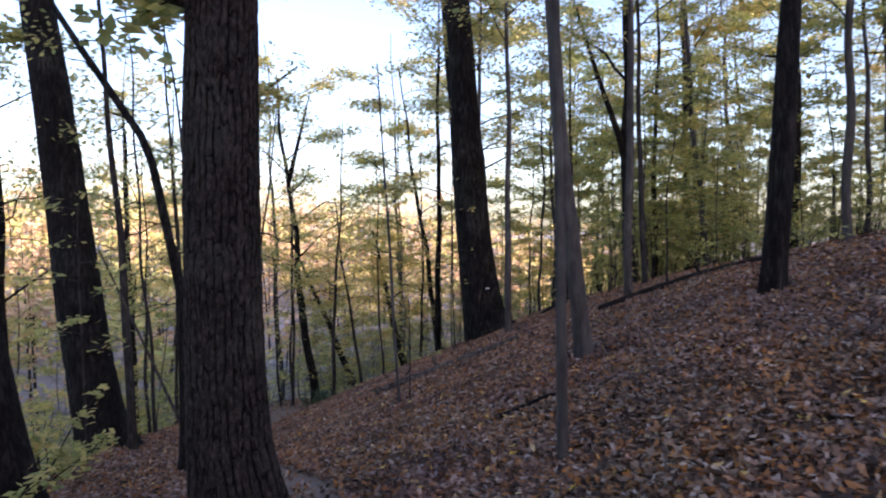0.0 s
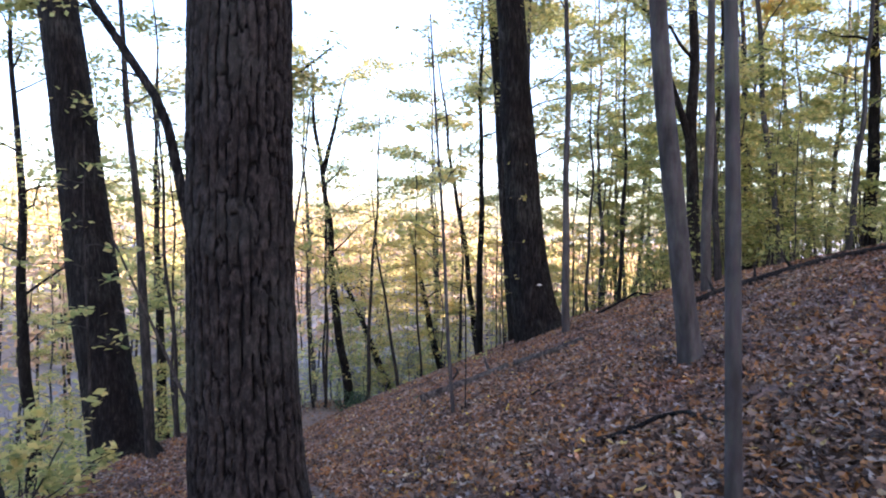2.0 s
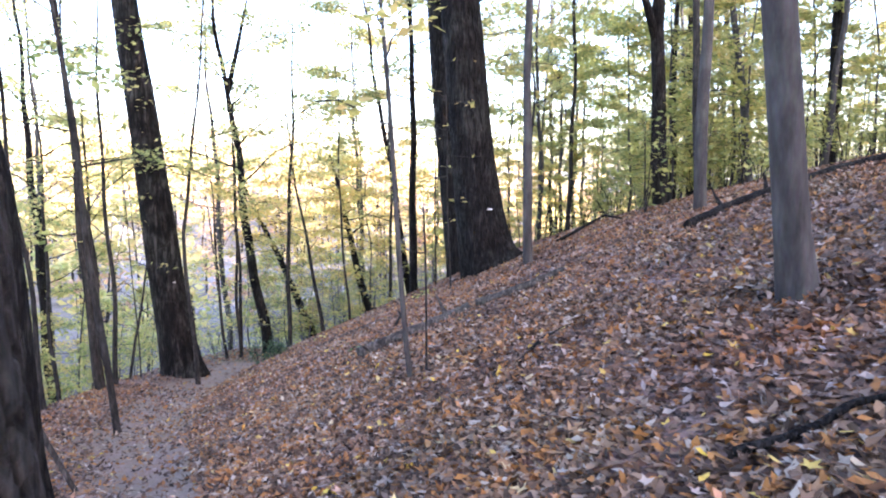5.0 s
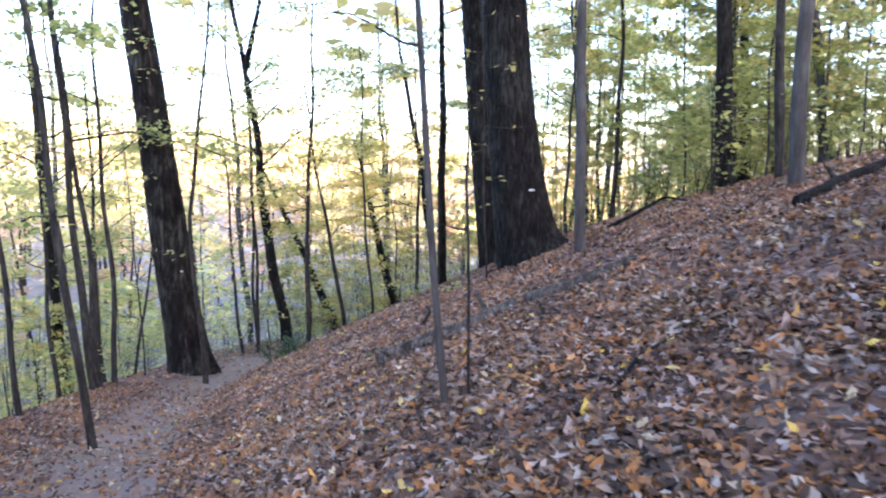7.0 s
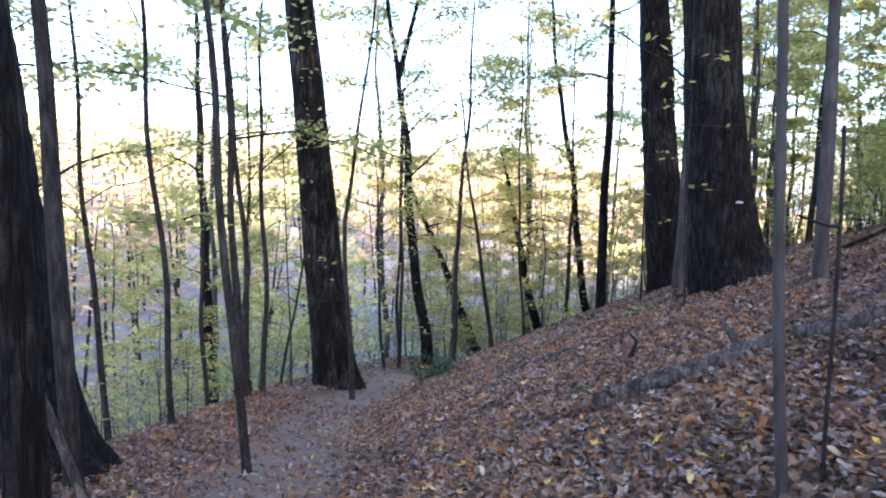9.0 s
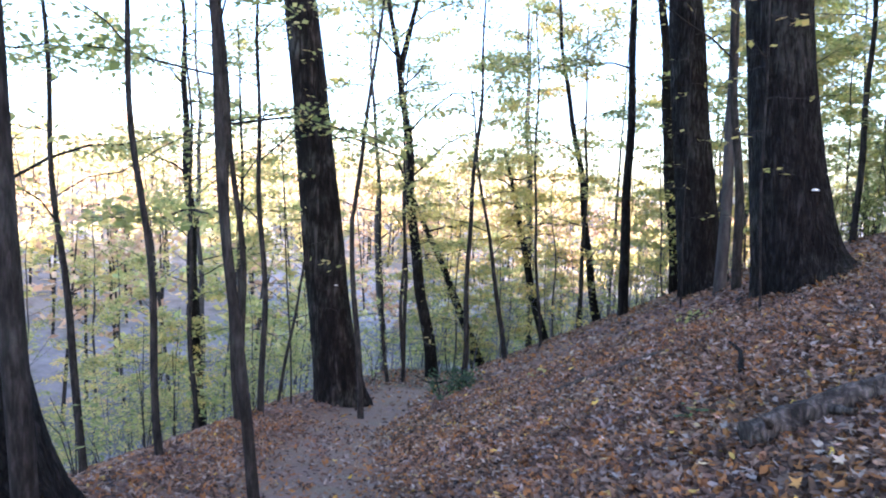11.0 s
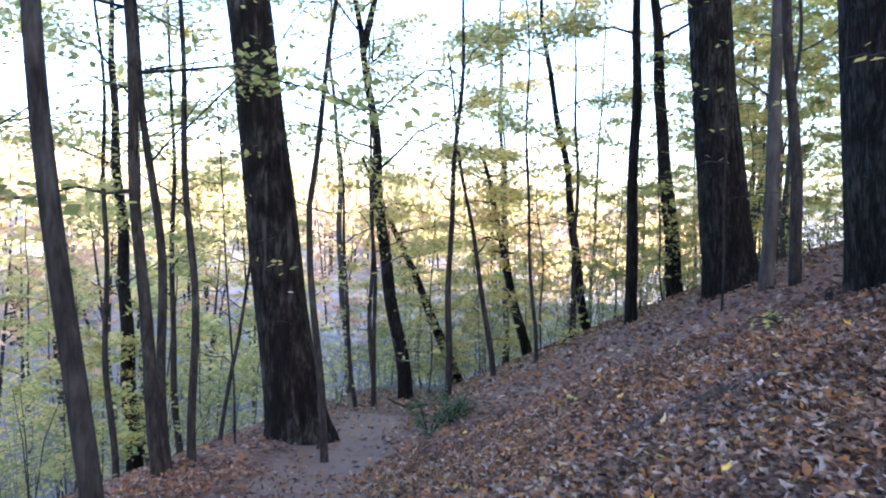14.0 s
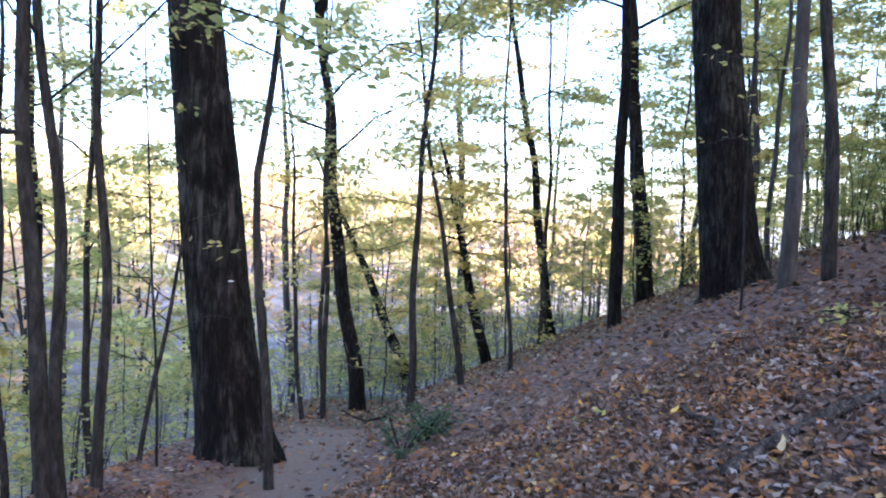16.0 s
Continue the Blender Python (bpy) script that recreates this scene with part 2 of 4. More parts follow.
def land(x, y):
    x, y = np.asarray(x, float), np.asarray(y, float)
    tx = trail_x(y)
    u = x - tx
    bench = hillside(tx, y) - 0.05 - 0.40 * np.clip(-u - 2.4, 0, None) + 0.06 * np.clip(-u - 1.9, 0, 0.5) * 2
    k = 1 / (1 + np.exp(np.clip(-u / 0.12, -40, 40)))
    z = np.where(u > 0.8, hillside(x, y), np.where(u < -0.8, bench, k * hillside(x, y) + (1 - k) * bench))
    q = 0.55 * y - 0.83 * x
    valley = -19 + 0.05 * np.clip(-x - 40, 0, 100) + 0.14 * np.clip(q - 55, 0, 90) + 0.04 * np.clip(q - 145, 0, 300)
    return np.where(z > valley + 3, z, np.where(z < valley - 3, valley, valley + (z - valley + 3) ** 2 / 12))


def trail_mask_at(x, y):
    u = np.asarray(x, float) - trail_x(y)
    w = np.clip((np.asarray(y, float) - 10) / 4, 0, 1)
    lo, hi = -0.4 - 0.95 * w, 0.75 - 0.63 * w
    e = 0.3
    return np.clip((u - lo + e) / (2 * e), 0, 1) * np.clip((hi - u + e) / (2 * e), 0, 1) * (np.asarray(y, float) < 26.5)


def floor_z(x, y):
    return float(land(x, y))


# ---- mesh helpers ----
def mesh_of(name, verts, faces, mat, smooth=False):
    """A mesh from an array of vertices and an array of triangles or quads."""
    me = bpy.data.meshes.new(name)
    verts, faces = np.asarray(verts, np.float32), np.asarray(faces, np.int32)
    k = faces.shape[1]
    me.vertices.add(len(verts))
    me.vertices.foreach_set("co", verts.ravel())
    me.loops.add(faces.size)
    me.loops.foreach_set("vertex_index", faces.ravel())
    me.polygons.add(len(faces))
    me.polygons.foreach_set("loop_start", np.arange(0, faces.size, k, dtype=np.int32))
    me.polygons.foreach_set("use_smooth", np.full(len(faces), smooth))
    me.update(calc_edges=True)
    me.materials.append(mat)
    return me


def part(name, me, parent, label=""):
    ob = new(name, me)
    ob.parent = parent
    return tagged(ob, label) if label else ob


class Shape:
    """Collects tubes and leaves into one mesh."""

    def __init__(self):
        self.v, self.f, self.count = [], [], 0

    def add(self, v, f):
        self.v.append(np.asarray(v, float))
        self.f.append(np.asarray(f) + self.count)
        self.count += len(v)

    def tube(self, points, radii, sides=6, wave=None, cap=True):
        pts, radii = np.asarray(points, float), np.asarray(radii, float)
        t = np.gradient(pts, axis=0)
        t /= np.linalg.norm(t, axis=1)[:, None] + 1e-9
        ref = np.array([1.0, 0, 0]) if abs(t[:, 0]).mean() < 0.8 else np.array([0, 1.0, 0])
        a = np.cross(t, ref)
        a /= np.linalg.norm(a, axis=1)[:, None] + 1e-9
        b = np.cross(t, a)
        ang = np.arange(sides) * 2 * math.pi / sides
        r = radii[:, None] * (np.ones((len(pts), sides)) if wave is None else wave)
        v = pts[:, None] + r[..., None] * (np.cos(ang)[None, :, None] * a[:, None] + np.sin(ang)[None, :, None] * b[:, None])
        i = np.arange(len(pts) - 1)[:, None] * sides
        j = np.arange(sides)[None]
        k = (j + 1) % sides
        f = np.stack([i + j, i + k, i + sides + k, i + sides + j], -1).reshape(-1, 4)
        v = v.reshape(-1, 3)
        if cap:
            m = len(v)
            v = np.vstack([v, pts[:1] - t[:1] * radii[0] * 0.1, pts[-1:] + t[-1:] * radii[-1] * 0.3])
            e = (len(pts) - 1) * sides
            jj = np.arange(sides)
            kk = (jj + 1) % sides
            f = np.vstack([f, np.stack([np.full(sides, m), kk, jj, jj], -1), np.stack([np.full(sides, m + 1), e + jj, e + kk, e + kk], -1)])
        self.add(v, f)

    def mesh(self, name, mat, smooth=True):
        f = np.vstack(self.f)
        v = np.vstack(self.v)
        me = bpy.data.meshes.new(name)
        quad = f[:, 2] != f[:, 3]
        me.from_pydata(v.tolist(), [], [tuple(q) if ok else tuple(q[:3]) for q, ok in zip(f.tolist(), quad)])
        me.polygons.foreach_set("use_smooth", np.full(len(me.polygons), smooth))
        me.materials.append(mat)
        return me


# leaf outlines: a lobed one for the ground, a plain pointed one for crowns
LOBED_R = (1.1, 0.4, 0.95, 0.42, 0.75, 0.25, 0.6, 0.4, 1.0, 0.45)
LOBED = np.array([(0, 0, 0)] + [(r * math.cos(i * 0.628), r * math.sin(i * 0.628), 0.22 * r * r) for i, r in enumerate(LOBED_R)]) * 0.5
LOBED_F = np.array([(0, 1 + i, 1 + (i + 1) % 10) for i in range(10)])
OVAL = np.array([(-0.6, 0, 0.1), (-0.2, 0.26, 0.16), (0.22, 0.14, 0.0), (0.62, 0.04, 0.08), (0.3, -0.22, 0.14), (-0.16, -0.17, 0.02)])
OVAL_F = np.array([(0, 1, 5), (1, 4, 5), (1, 2, 4), (2, 3, 4)])
SPRAY = np.array([(-0.5, 0, 0), (0.0, 0.34, 0.05), (0.55, 0, 0.0), (0.0, -0.34, 0.05)])
SPRAY_F = np.array([(0, 1, 2), (0, 2, 3)])


def leaves(rng, places, size, tilt, outline, faces, spread=0.35):
    """Vertices and triangles of one leaf at each place; tilt in radians away from level."""
    c = len(places)
    yaw, lean_to, s = rng.uniform(0, 6.283, c), rng.uniform(0, 6.283, c), size * rng.uniform(1 - spread, 1 + spread, c)
    tl = np.abs(rng.normal(0, tilt, c))
    curl = rng.uniform(-0.6, 1.6, c)
    p = np.repeat(outline[None], c, 0) * s[:, None, None]
    p[..., 2] *= curl[:, None]
    cy, sy = np.cos(yaw)[:, None], np.sin(yaw)[:, None]
    x, y, z = p[..., 0] * cy - p[..., 1] * sy, p[..., 0] * sy + p[..., 1] * cy, p[..., 2]
    ax, ay = np.cos(lean_to)[:, None], np.sin(lean_to)[:, None]
    ct, st = np.cos(tl)[:, None], np.sin(tl)[:, None]
    d = x * ax + y * ay
    perp = -x * ay + y * ax
    dx = d * ct + z * st
    zz = -d * st + z * ct
    v = np.stack([dx * ax - perp * ay, dx * ay + perp * ax, zz], -1) + np.asarray(places)[:, None]
    f = faces[None] + (np.arange(c) * len(outline))[:, None, None]
    return v.reshape(-1, 3), f.reshape(-1, 3)


# ---- ground ----
def spaced(lo, hi, step, far_lo, far_hi, growth=1.16):
    mid = list(np.arange(lo, hi + step / 2, step))
    a, s = [lo], step
    while a[-1] > far_lo:
        s *= growth
        a.append(a[-1] - s)
    b, s = [hi], step
    while b[-1] < far_hi:
        s *= growth
        b.append(b[-1] + s)
    return np.array(a[:0:-1] + mid + b[1:])


gx, gy = spaced(-9, 8, 0.14, -1500, 1500), spaced(2, 27, 0.14, -1500, 1500)
GX, GY = np.meshgrid(gx, gy)
GZ = land(GX, GY)
rough = np.array([noise.fractal((x * 0.9, y * 0.9, 3.1), 0.6, 2.0, 4) for x, y in zip(GX.ravel(), GY.ravel())]).reshape(GX.shape)
mask = trail_mask_at(GX, GY)
near = np.exp(-((np.abs(GX) + np.abs(GY - 12)) / 60) ** 2)
GZ = GZ + rough * near * (0.05 - 0.03 * mask) - 0.05 * mask
nx = len(gx)
i, j = np.meshgrid(np.arange(len(gy) - 1), np.arange(nx - 1), indexing="ij")
quads = np.stack([i * nx + j, i * nx + j + 1, (i + 1) * nx + j + 1, (i + 1) * nx + j], -1).reshape(-1, 4)
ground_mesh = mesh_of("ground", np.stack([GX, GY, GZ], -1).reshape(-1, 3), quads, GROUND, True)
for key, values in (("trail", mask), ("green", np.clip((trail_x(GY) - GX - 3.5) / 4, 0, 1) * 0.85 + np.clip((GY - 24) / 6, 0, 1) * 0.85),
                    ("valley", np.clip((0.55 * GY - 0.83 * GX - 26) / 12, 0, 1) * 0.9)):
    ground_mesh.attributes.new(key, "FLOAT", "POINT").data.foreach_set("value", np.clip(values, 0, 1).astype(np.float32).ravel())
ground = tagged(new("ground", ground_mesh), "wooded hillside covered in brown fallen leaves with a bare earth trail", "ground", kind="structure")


# ---- trees ----
def stem_line(rng, h, lean, bend, wobble, kick=0.0, step=0.35):
    """The line of a stem in its own space: lean is metres sideways per metre, bend adds (from height, dx, dy) above that height."""
    z = np.concatenate([np.arange(-0.25, 1.0, 0.1), np.arange(1.0, h + step, step)]) if kick else np.arange(-0.25, h + step, step)
    ph = rng.uniform(0, 6.28, 4)
    x = lean[0] * z + wobble * (np.sin(z * 0.9 + ph[0]) - math.sin(ph[0]) + 0.5 * np.sin(z * 2.1 + ph[1]) - 0.5 * math.sin(ph[1]))
    y = lean[1] * z + wobble * (np.sin(z * 0.8 + ph[2]) - math.sin(ph[2]) + 0.5 * np.sin(z * 1.9 + ph[3]) - 0.5 * math.sin(ph[3]))
    x = x + kick * np.exp(-np.clip(z, 0, None) / 0.6)
    for from_z, dx, dy in bend:
        x, y = x + dx * np.clip(z - from_z, 0, None), y + dy * np.clip(z - from_z, 0, None)
    return np.stack([x, y, z], -1)


def at_height(line, z):
    return np.array([np.interp(z, line[:, 2], line[:, k]) for k in range(3)])


def bark_plates(rng, z, ang, columns):
    """How deep the cracks between the bark's plates are at each height and angle, 0 to 1, and how proud each plate stands."""
    offset, tall = rng.uniform(0, 1, columns), rng.uniform(0.08, 0.2, columns)
    side_crack, cross_crack, proud = rng.uniform(0.15, 1.15, (columns, 97)), rng.uniform(-0.3, 1, (columns, 97)), rng.uniform(-1, 1, (columns, 97))
    deep, out = np.zeros((len(z), len(ang))), np.zeros((len(z), len(ang)))
    for i, h_z in enumerate(z):
        if h_z > 6:
            break
        for j, a in enumerate(ang):
            p = (math.cos(a) * 2.2, math.sin(a) * 2.2, h_z * 3.2)
            u = a / (2 * math.pi) * columns + 0.6 * noise.noise(p) + 0.22 * noise.noise((p[0] * 5, p[1] * 5, h_z * 12))
            col = math.floor(u)
            fu = u - col
            col %= columns
            v = (h_z + offset[col]) / tall[col] + 0.4 * noise.noise((p[0] * 9 + 7, p[1] * 9, h_z * 6))
            row = math.floor(v)
            fv, row = v - row, row % 97
            d1 = min(1.0, max(0.0, 1.7 - 1.7 * min(fu, 1 - fu) / 0.16)) * side_crack[col if fu < 0.5 else (col + 1) % columns, row]
            d2 = min(1.0, max(0.0, 1.7 - 1.7 * min(fv, 1 - fv) / 0.11)) * cross_crack[col, row if fv < 0.5 else (row + 1) % 97]
            deep[i, j], out[i, j] = max(d1, d2, 0.0), proud[col, row]
    return deep, out


def trunk_mesh(rng, line, r, h, sides, flare, bark, mat, plates=0):
    """A tapered stem; thick ones get real furrows and a flared, buttressed foot."""
    if bark or plates:
        z = np.concatenate([np.arange(-0.25, 5.5, 0.022 if plates else 0.045), np.arange(5.5, h + 0.3, 0.3)])
        line = np.stack([np.interp(z, line[:, 2], line[:, k]) for k in range(3)], -1)
    z = line[:, 2]
    rad = r * np.clip(1 - (0.62 if bark or plates else 0.9) * np.clip(z - 1.2, 0, None) / h, 0.05, 1) * (1 + flare * np.exp(-np.clip(z + 0.15, 0, None) / (0.25 + 0.9 * r))) + 0.004
    wave = np.ones((len(z), sides))
    seed = rng.uniform(0, 50)
    ang = np.arange(sides) * 2 * math.pi / sides
    if flare:
        butt = 0.5 + 0.5 * np.cos(ang * 5 + seed + 0.7 * np.sin(ang * 2 + seed))
        wave += 0.55 * flare * np.exp(-np.clip(z, 0, None) / 0.3)[:, None] * (butt - 0.4)[None]
        wave += 0.03 * np.sin(ang * 3 + seed)[None] + 0.02 * np.sin(z * 1.7 + seed)[:, None]
    if bark:
        ca, sa = np.cos(ang) * r * 15, np.sin(ang) * r * 15
        for i, h_z in enumerate(z):
            if h_z < 6:
                w = h_z * 2.2 + seed
                for j in range(sides):
                    a = noise.noise((ca[j], sa[j], w))
                    b = noise.noise((ca[j] * 2.2, sa[j] * 2.2, w * 2.4 + 9))
                    wave[i, j] += bark * (0.06 - 0.32 * max(0.0, 0.2 - abs(a)) - 0.12 * max(0.0, 0.16 - abs(b)))
    s = Shape()
    if plates:
        deep, out = bark_plates(rng, z, ang, plates)
        wave += 0.014 * out - 0.08 * deep
    s.tube(line, rad, sides, wave)
    me = s.mesh("trunk", mat)
    if plates:
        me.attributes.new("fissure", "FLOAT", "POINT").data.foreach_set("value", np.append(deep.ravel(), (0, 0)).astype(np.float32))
    return me


def limb_shape(rng, start, azimuth, rise, length, r0, droop, twigs, sides=5):
    """One limb with its twigs. Returns the shape and the places where leaves sit."""
    k = np.linspace(0, 1, 7)
    side = rng.normal(0, 0.07, 7).cumsum() * length * 0.35
    side -= side[0]
    d, e = np.array([math.cos(azimuth), math.sin(azimuth), 0]), np.array([-math.sin(azimuth), math.cos(azimuth), 0])
    up = length * (rise * k - droop * k * k) + np.concatenate([[0], rng.normal(0, 0.03, 6).cumsum()]) * length
    line = start + d * (k * length)[:, None] + e * side[:, None] + np.array([0, 0, 1.0]) * up[:, None]
    s = Shape()
    s.tube(line, r0 * (1 - 0.86 * k) + 0.003, sides)
    spots = [line[3:]]
    for _ in range(twigs):
        f = rng.uniform(0.25, 0.97)
        b = np.array([np.interp(f, k, line[:, c]) for c in range(3)])
        az = azimuth + rng.choice([-1, 1]) * rng.uniform(0.4, 1.2)
        tl = length * rng.uniform(0.18, 0.42) * (1.15 - 0.5 * f)
        kk = np.linspace(0, 1, 4)
        tw = b + np.array([math.cos(az), math.sin(az), 0]) * (kk * tl)[:, None] + np.array([0, 0, 1.0]) * (rng.uniform(-0.1, 0.35) * tl * kk - 0.15 * tl * kk * kk)[:, None]
        s.tube(tw, max(0.0035, r0 * 0.28) * (1 - 0.8 * kk), 3, None, False)
        spots.append(tw[1:])
    return s, np.vstack(spots)


def leaf_places(rng, spots, count, out, thick):
    if not count:
        return np.zeros((0, 3))
    p = spots[rng.integers(0, len(spots), count)]
    return p + rng.normal(0, 1, (count, 3)) * np.array([out, out, thick])


def tree(x, y, r, h, lean=(0, 0), bend=(), wobble=0.03, mat=None, sides=8, flare=0.25, bark=0.0, limbs=4, low=0.35, high=0.95, reach=0.28,
         leaf=None, leaf_count=250, leaf_size=0.10, fork=None, seed=0, label="", name="tree", group="", rise=0.55, z=None, limb_size=0.4, kick=0.0, puff=1.0, plates=0, fork_size=0.62):
    """One tree: a trunk, each main limb, and a crown of leaves, under an Empty at its foot."""
    rng = np.random.default_rng(seed + int(abs(x) * 131 + abs(y) * 17))
    ob = new(name)
    ob.location = (x, y, (floor_z(x, y) if z is None else z) - 0.03)
    ob.empty_display_size = 0.3
    line = stem_line(rng, h, lean, bend, wobble, kick)
    part("trunk", trunk_mesh(rng, line, r, h, sides, flare, bark, mat, plates), ob)
    spots = []
    if fork:
        fz, fx, fy, fl = fork
        s, sp = limb_shape(rng, at_height(line, fz), math.atan2(fy, fx), 1.0 / max(0.05, math.hypot(fx, fy)), math.hypot(fx, fy) * fl, r * fork_size, 0, 4, 8)
        part("limb", s.mesh("limb", mat), ob)
        spots.append(sp)
    for i in range(limbs):
        f = low + (high - low) * (i + rng.uniform(0.1, 0.9)) / limbs
        start = at_height(line, f * h)
        s, sp = limb_shape(rng, start, i * 2.4 + rng.uniform(-0.6, 0.6) + seed, rng.uniform(0.5, 1.3) * rise, reach * h * rng.uniform(0.6, 1.15) * (1.15 - 0.6 * f),
                           max(0.006, r * (1 - 0.62 * f) * limb_size), rng.uniform(0.05, 0.3), 5)
        part("limb", s.mesh("limb", mat), ob)
        spots.append(sp)
    if leaf is not None and leaf_count and spots:
        out = (0.05 + 0.012 * h) * puff
        v, f = leaves(rng, leaf_places(rng, np.vstack(spots), leaf_count, out, out * 0.42), leaf_size, 0.6, SPRAY, SPRAY_F)
        part("crown", mesh_of("crown", v, f, leaf), ob)
    return tagged(ob, label, "tree", group)


BIG = "large old forest tree with dark furrowed bark and flared foot"
THIN = "slender young forest tree with thin dark trunk and sparse yellow-green leaves"
MID = "straight forest tree with dark bark and yellow-green autumn leaves"

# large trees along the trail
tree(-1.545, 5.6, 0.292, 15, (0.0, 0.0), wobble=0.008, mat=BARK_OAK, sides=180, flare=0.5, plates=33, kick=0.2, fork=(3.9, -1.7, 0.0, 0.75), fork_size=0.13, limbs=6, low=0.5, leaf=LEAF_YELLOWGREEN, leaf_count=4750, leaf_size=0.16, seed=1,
     label="large tree with deeply furrowed grey-brown bark beside the trail")
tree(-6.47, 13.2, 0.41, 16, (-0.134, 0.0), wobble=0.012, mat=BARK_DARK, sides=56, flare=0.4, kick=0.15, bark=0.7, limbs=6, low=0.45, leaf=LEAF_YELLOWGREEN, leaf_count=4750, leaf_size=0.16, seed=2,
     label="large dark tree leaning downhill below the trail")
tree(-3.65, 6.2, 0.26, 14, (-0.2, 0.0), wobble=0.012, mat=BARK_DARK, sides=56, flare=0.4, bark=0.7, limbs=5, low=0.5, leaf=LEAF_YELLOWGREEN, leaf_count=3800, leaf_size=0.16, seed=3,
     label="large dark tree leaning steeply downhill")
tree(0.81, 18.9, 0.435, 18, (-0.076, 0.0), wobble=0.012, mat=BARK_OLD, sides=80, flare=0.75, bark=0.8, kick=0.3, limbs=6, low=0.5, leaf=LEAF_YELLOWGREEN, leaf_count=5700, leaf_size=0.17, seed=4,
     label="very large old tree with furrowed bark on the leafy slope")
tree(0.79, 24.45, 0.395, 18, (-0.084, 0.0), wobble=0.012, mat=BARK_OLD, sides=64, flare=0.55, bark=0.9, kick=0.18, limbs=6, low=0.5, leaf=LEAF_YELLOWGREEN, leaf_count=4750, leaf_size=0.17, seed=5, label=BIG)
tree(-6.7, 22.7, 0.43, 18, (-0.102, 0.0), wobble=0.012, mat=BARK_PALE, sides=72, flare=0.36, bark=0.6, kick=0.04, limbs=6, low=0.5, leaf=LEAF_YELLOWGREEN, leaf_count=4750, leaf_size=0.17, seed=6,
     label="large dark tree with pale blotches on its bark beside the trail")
tree(1.67, 8.6, 0.095, 11, (-0.084, 0.0), wobble=0.018, mat=BARK_GREY, sides=24, flare=0.55, kick=0.06, limbs=5, low=0.4, leaf=LEAF_YELLOWGREEN, leaf_count=1330, seed=7,
     label="slim tree with smooth grey bark on the leafy slope")
tree(0.96, 5.2, 0.033, 6.5, (-0.012, 0.0), wobble=0.012, mat=BARK_GREY, sides=14, flare=0.3, limbs=5, low=0.5, leaf=LEAF_YELLOWGREEN, leaf_count=304, seed=8, label="thin grey sapling rising from fallen leaves", name="sapling")
tree(4.04, 8.96, 0.14, 12, (0.048, 0.0), wobble=0.015, mat=BARK_DARK, sides=24, flare=0.35, bark=0.0, limbs=6, low=0.4, leaf=LEAF_YELLOWGREEN, leaf_count=1710, seed=9, limb_size=0.3, label=MID)

tree(-3.5, 9.75, 0.072, 6.4, (-0.035, 0.0), ((2.6, -0.2, 0.0), (4.5, -0.42, 0.0)), wobble=0.02, mat=BARK_DARK, sides=40, flare=1.1, bark=0.5, limbs=3, low=0.7, high=0.95, reach=0.2, leaf=None, seed=40,
     label="dark dead snag curving out over the slope below the trail", name="dead_tree")
tree(-3.55, 10.5, 0.02, 3.0, (-0.5, 0.05), wobble=0.015, mat=WOOD_DEAD, sides=8, flare=0.0, limbs=1, low=0.6, leaf=None, seed=41, label="thin leaning dead pole beside the snag", name="dead_sapling")

# trees in the middle distance
tree(-5.75, 20.9, 0.052, 9, (-0.045, 0.0), ((3.6, 0.18, 0.0),), wobble=0.03, mat=BARK_THIN, limbs=6, low=0.5, leaf=LEAF_YELLOWGREEN, puff=1.5, reach=0.34, leaf_count=170, seed=10, limb_size=0.3, label=THIN)
tree(-4.45, 25.69, 0.065, 10, (0.045, 0.0), wobble=0.05, mat=BARK_THIN, limbs=6, low=0.35, leaf=LEAF_YELLOWGREEN, puff=1.5, reach=0.34, leaf_count=1529, seed=11, limb_size=0.3, label=THIN)
tree(-6.49, 27.97, 0.055, 9, (0.0, 0.0), wobble=0.04, mat=BARK_THIN, limbs=5, low=0.4, leaf=LEAF_YELLOWGREEN, puff=1.5, reach=0.34, leaf_count=1529, seed=12, limb_size=0.3, label=THIN)
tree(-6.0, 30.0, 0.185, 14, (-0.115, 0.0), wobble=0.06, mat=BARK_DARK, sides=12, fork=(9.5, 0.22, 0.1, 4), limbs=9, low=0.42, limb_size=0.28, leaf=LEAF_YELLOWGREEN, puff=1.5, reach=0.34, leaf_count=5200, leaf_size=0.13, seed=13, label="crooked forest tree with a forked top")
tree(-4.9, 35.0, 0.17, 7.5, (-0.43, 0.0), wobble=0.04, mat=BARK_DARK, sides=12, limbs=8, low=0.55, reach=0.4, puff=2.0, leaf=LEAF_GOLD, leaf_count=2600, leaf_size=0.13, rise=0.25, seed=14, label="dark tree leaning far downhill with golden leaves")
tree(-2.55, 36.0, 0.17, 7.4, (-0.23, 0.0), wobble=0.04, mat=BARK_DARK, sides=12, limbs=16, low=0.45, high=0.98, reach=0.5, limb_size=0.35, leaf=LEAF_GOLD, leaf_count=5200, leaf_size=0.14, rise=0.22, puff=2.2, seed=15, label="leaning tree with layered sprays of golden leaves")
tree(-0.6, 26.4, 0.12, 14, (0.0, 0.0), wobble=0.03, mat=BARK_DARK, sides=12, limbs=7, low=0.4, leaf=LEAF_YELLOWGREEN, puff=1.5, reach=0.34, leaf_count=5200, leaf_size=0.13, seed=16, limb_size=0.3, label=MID)
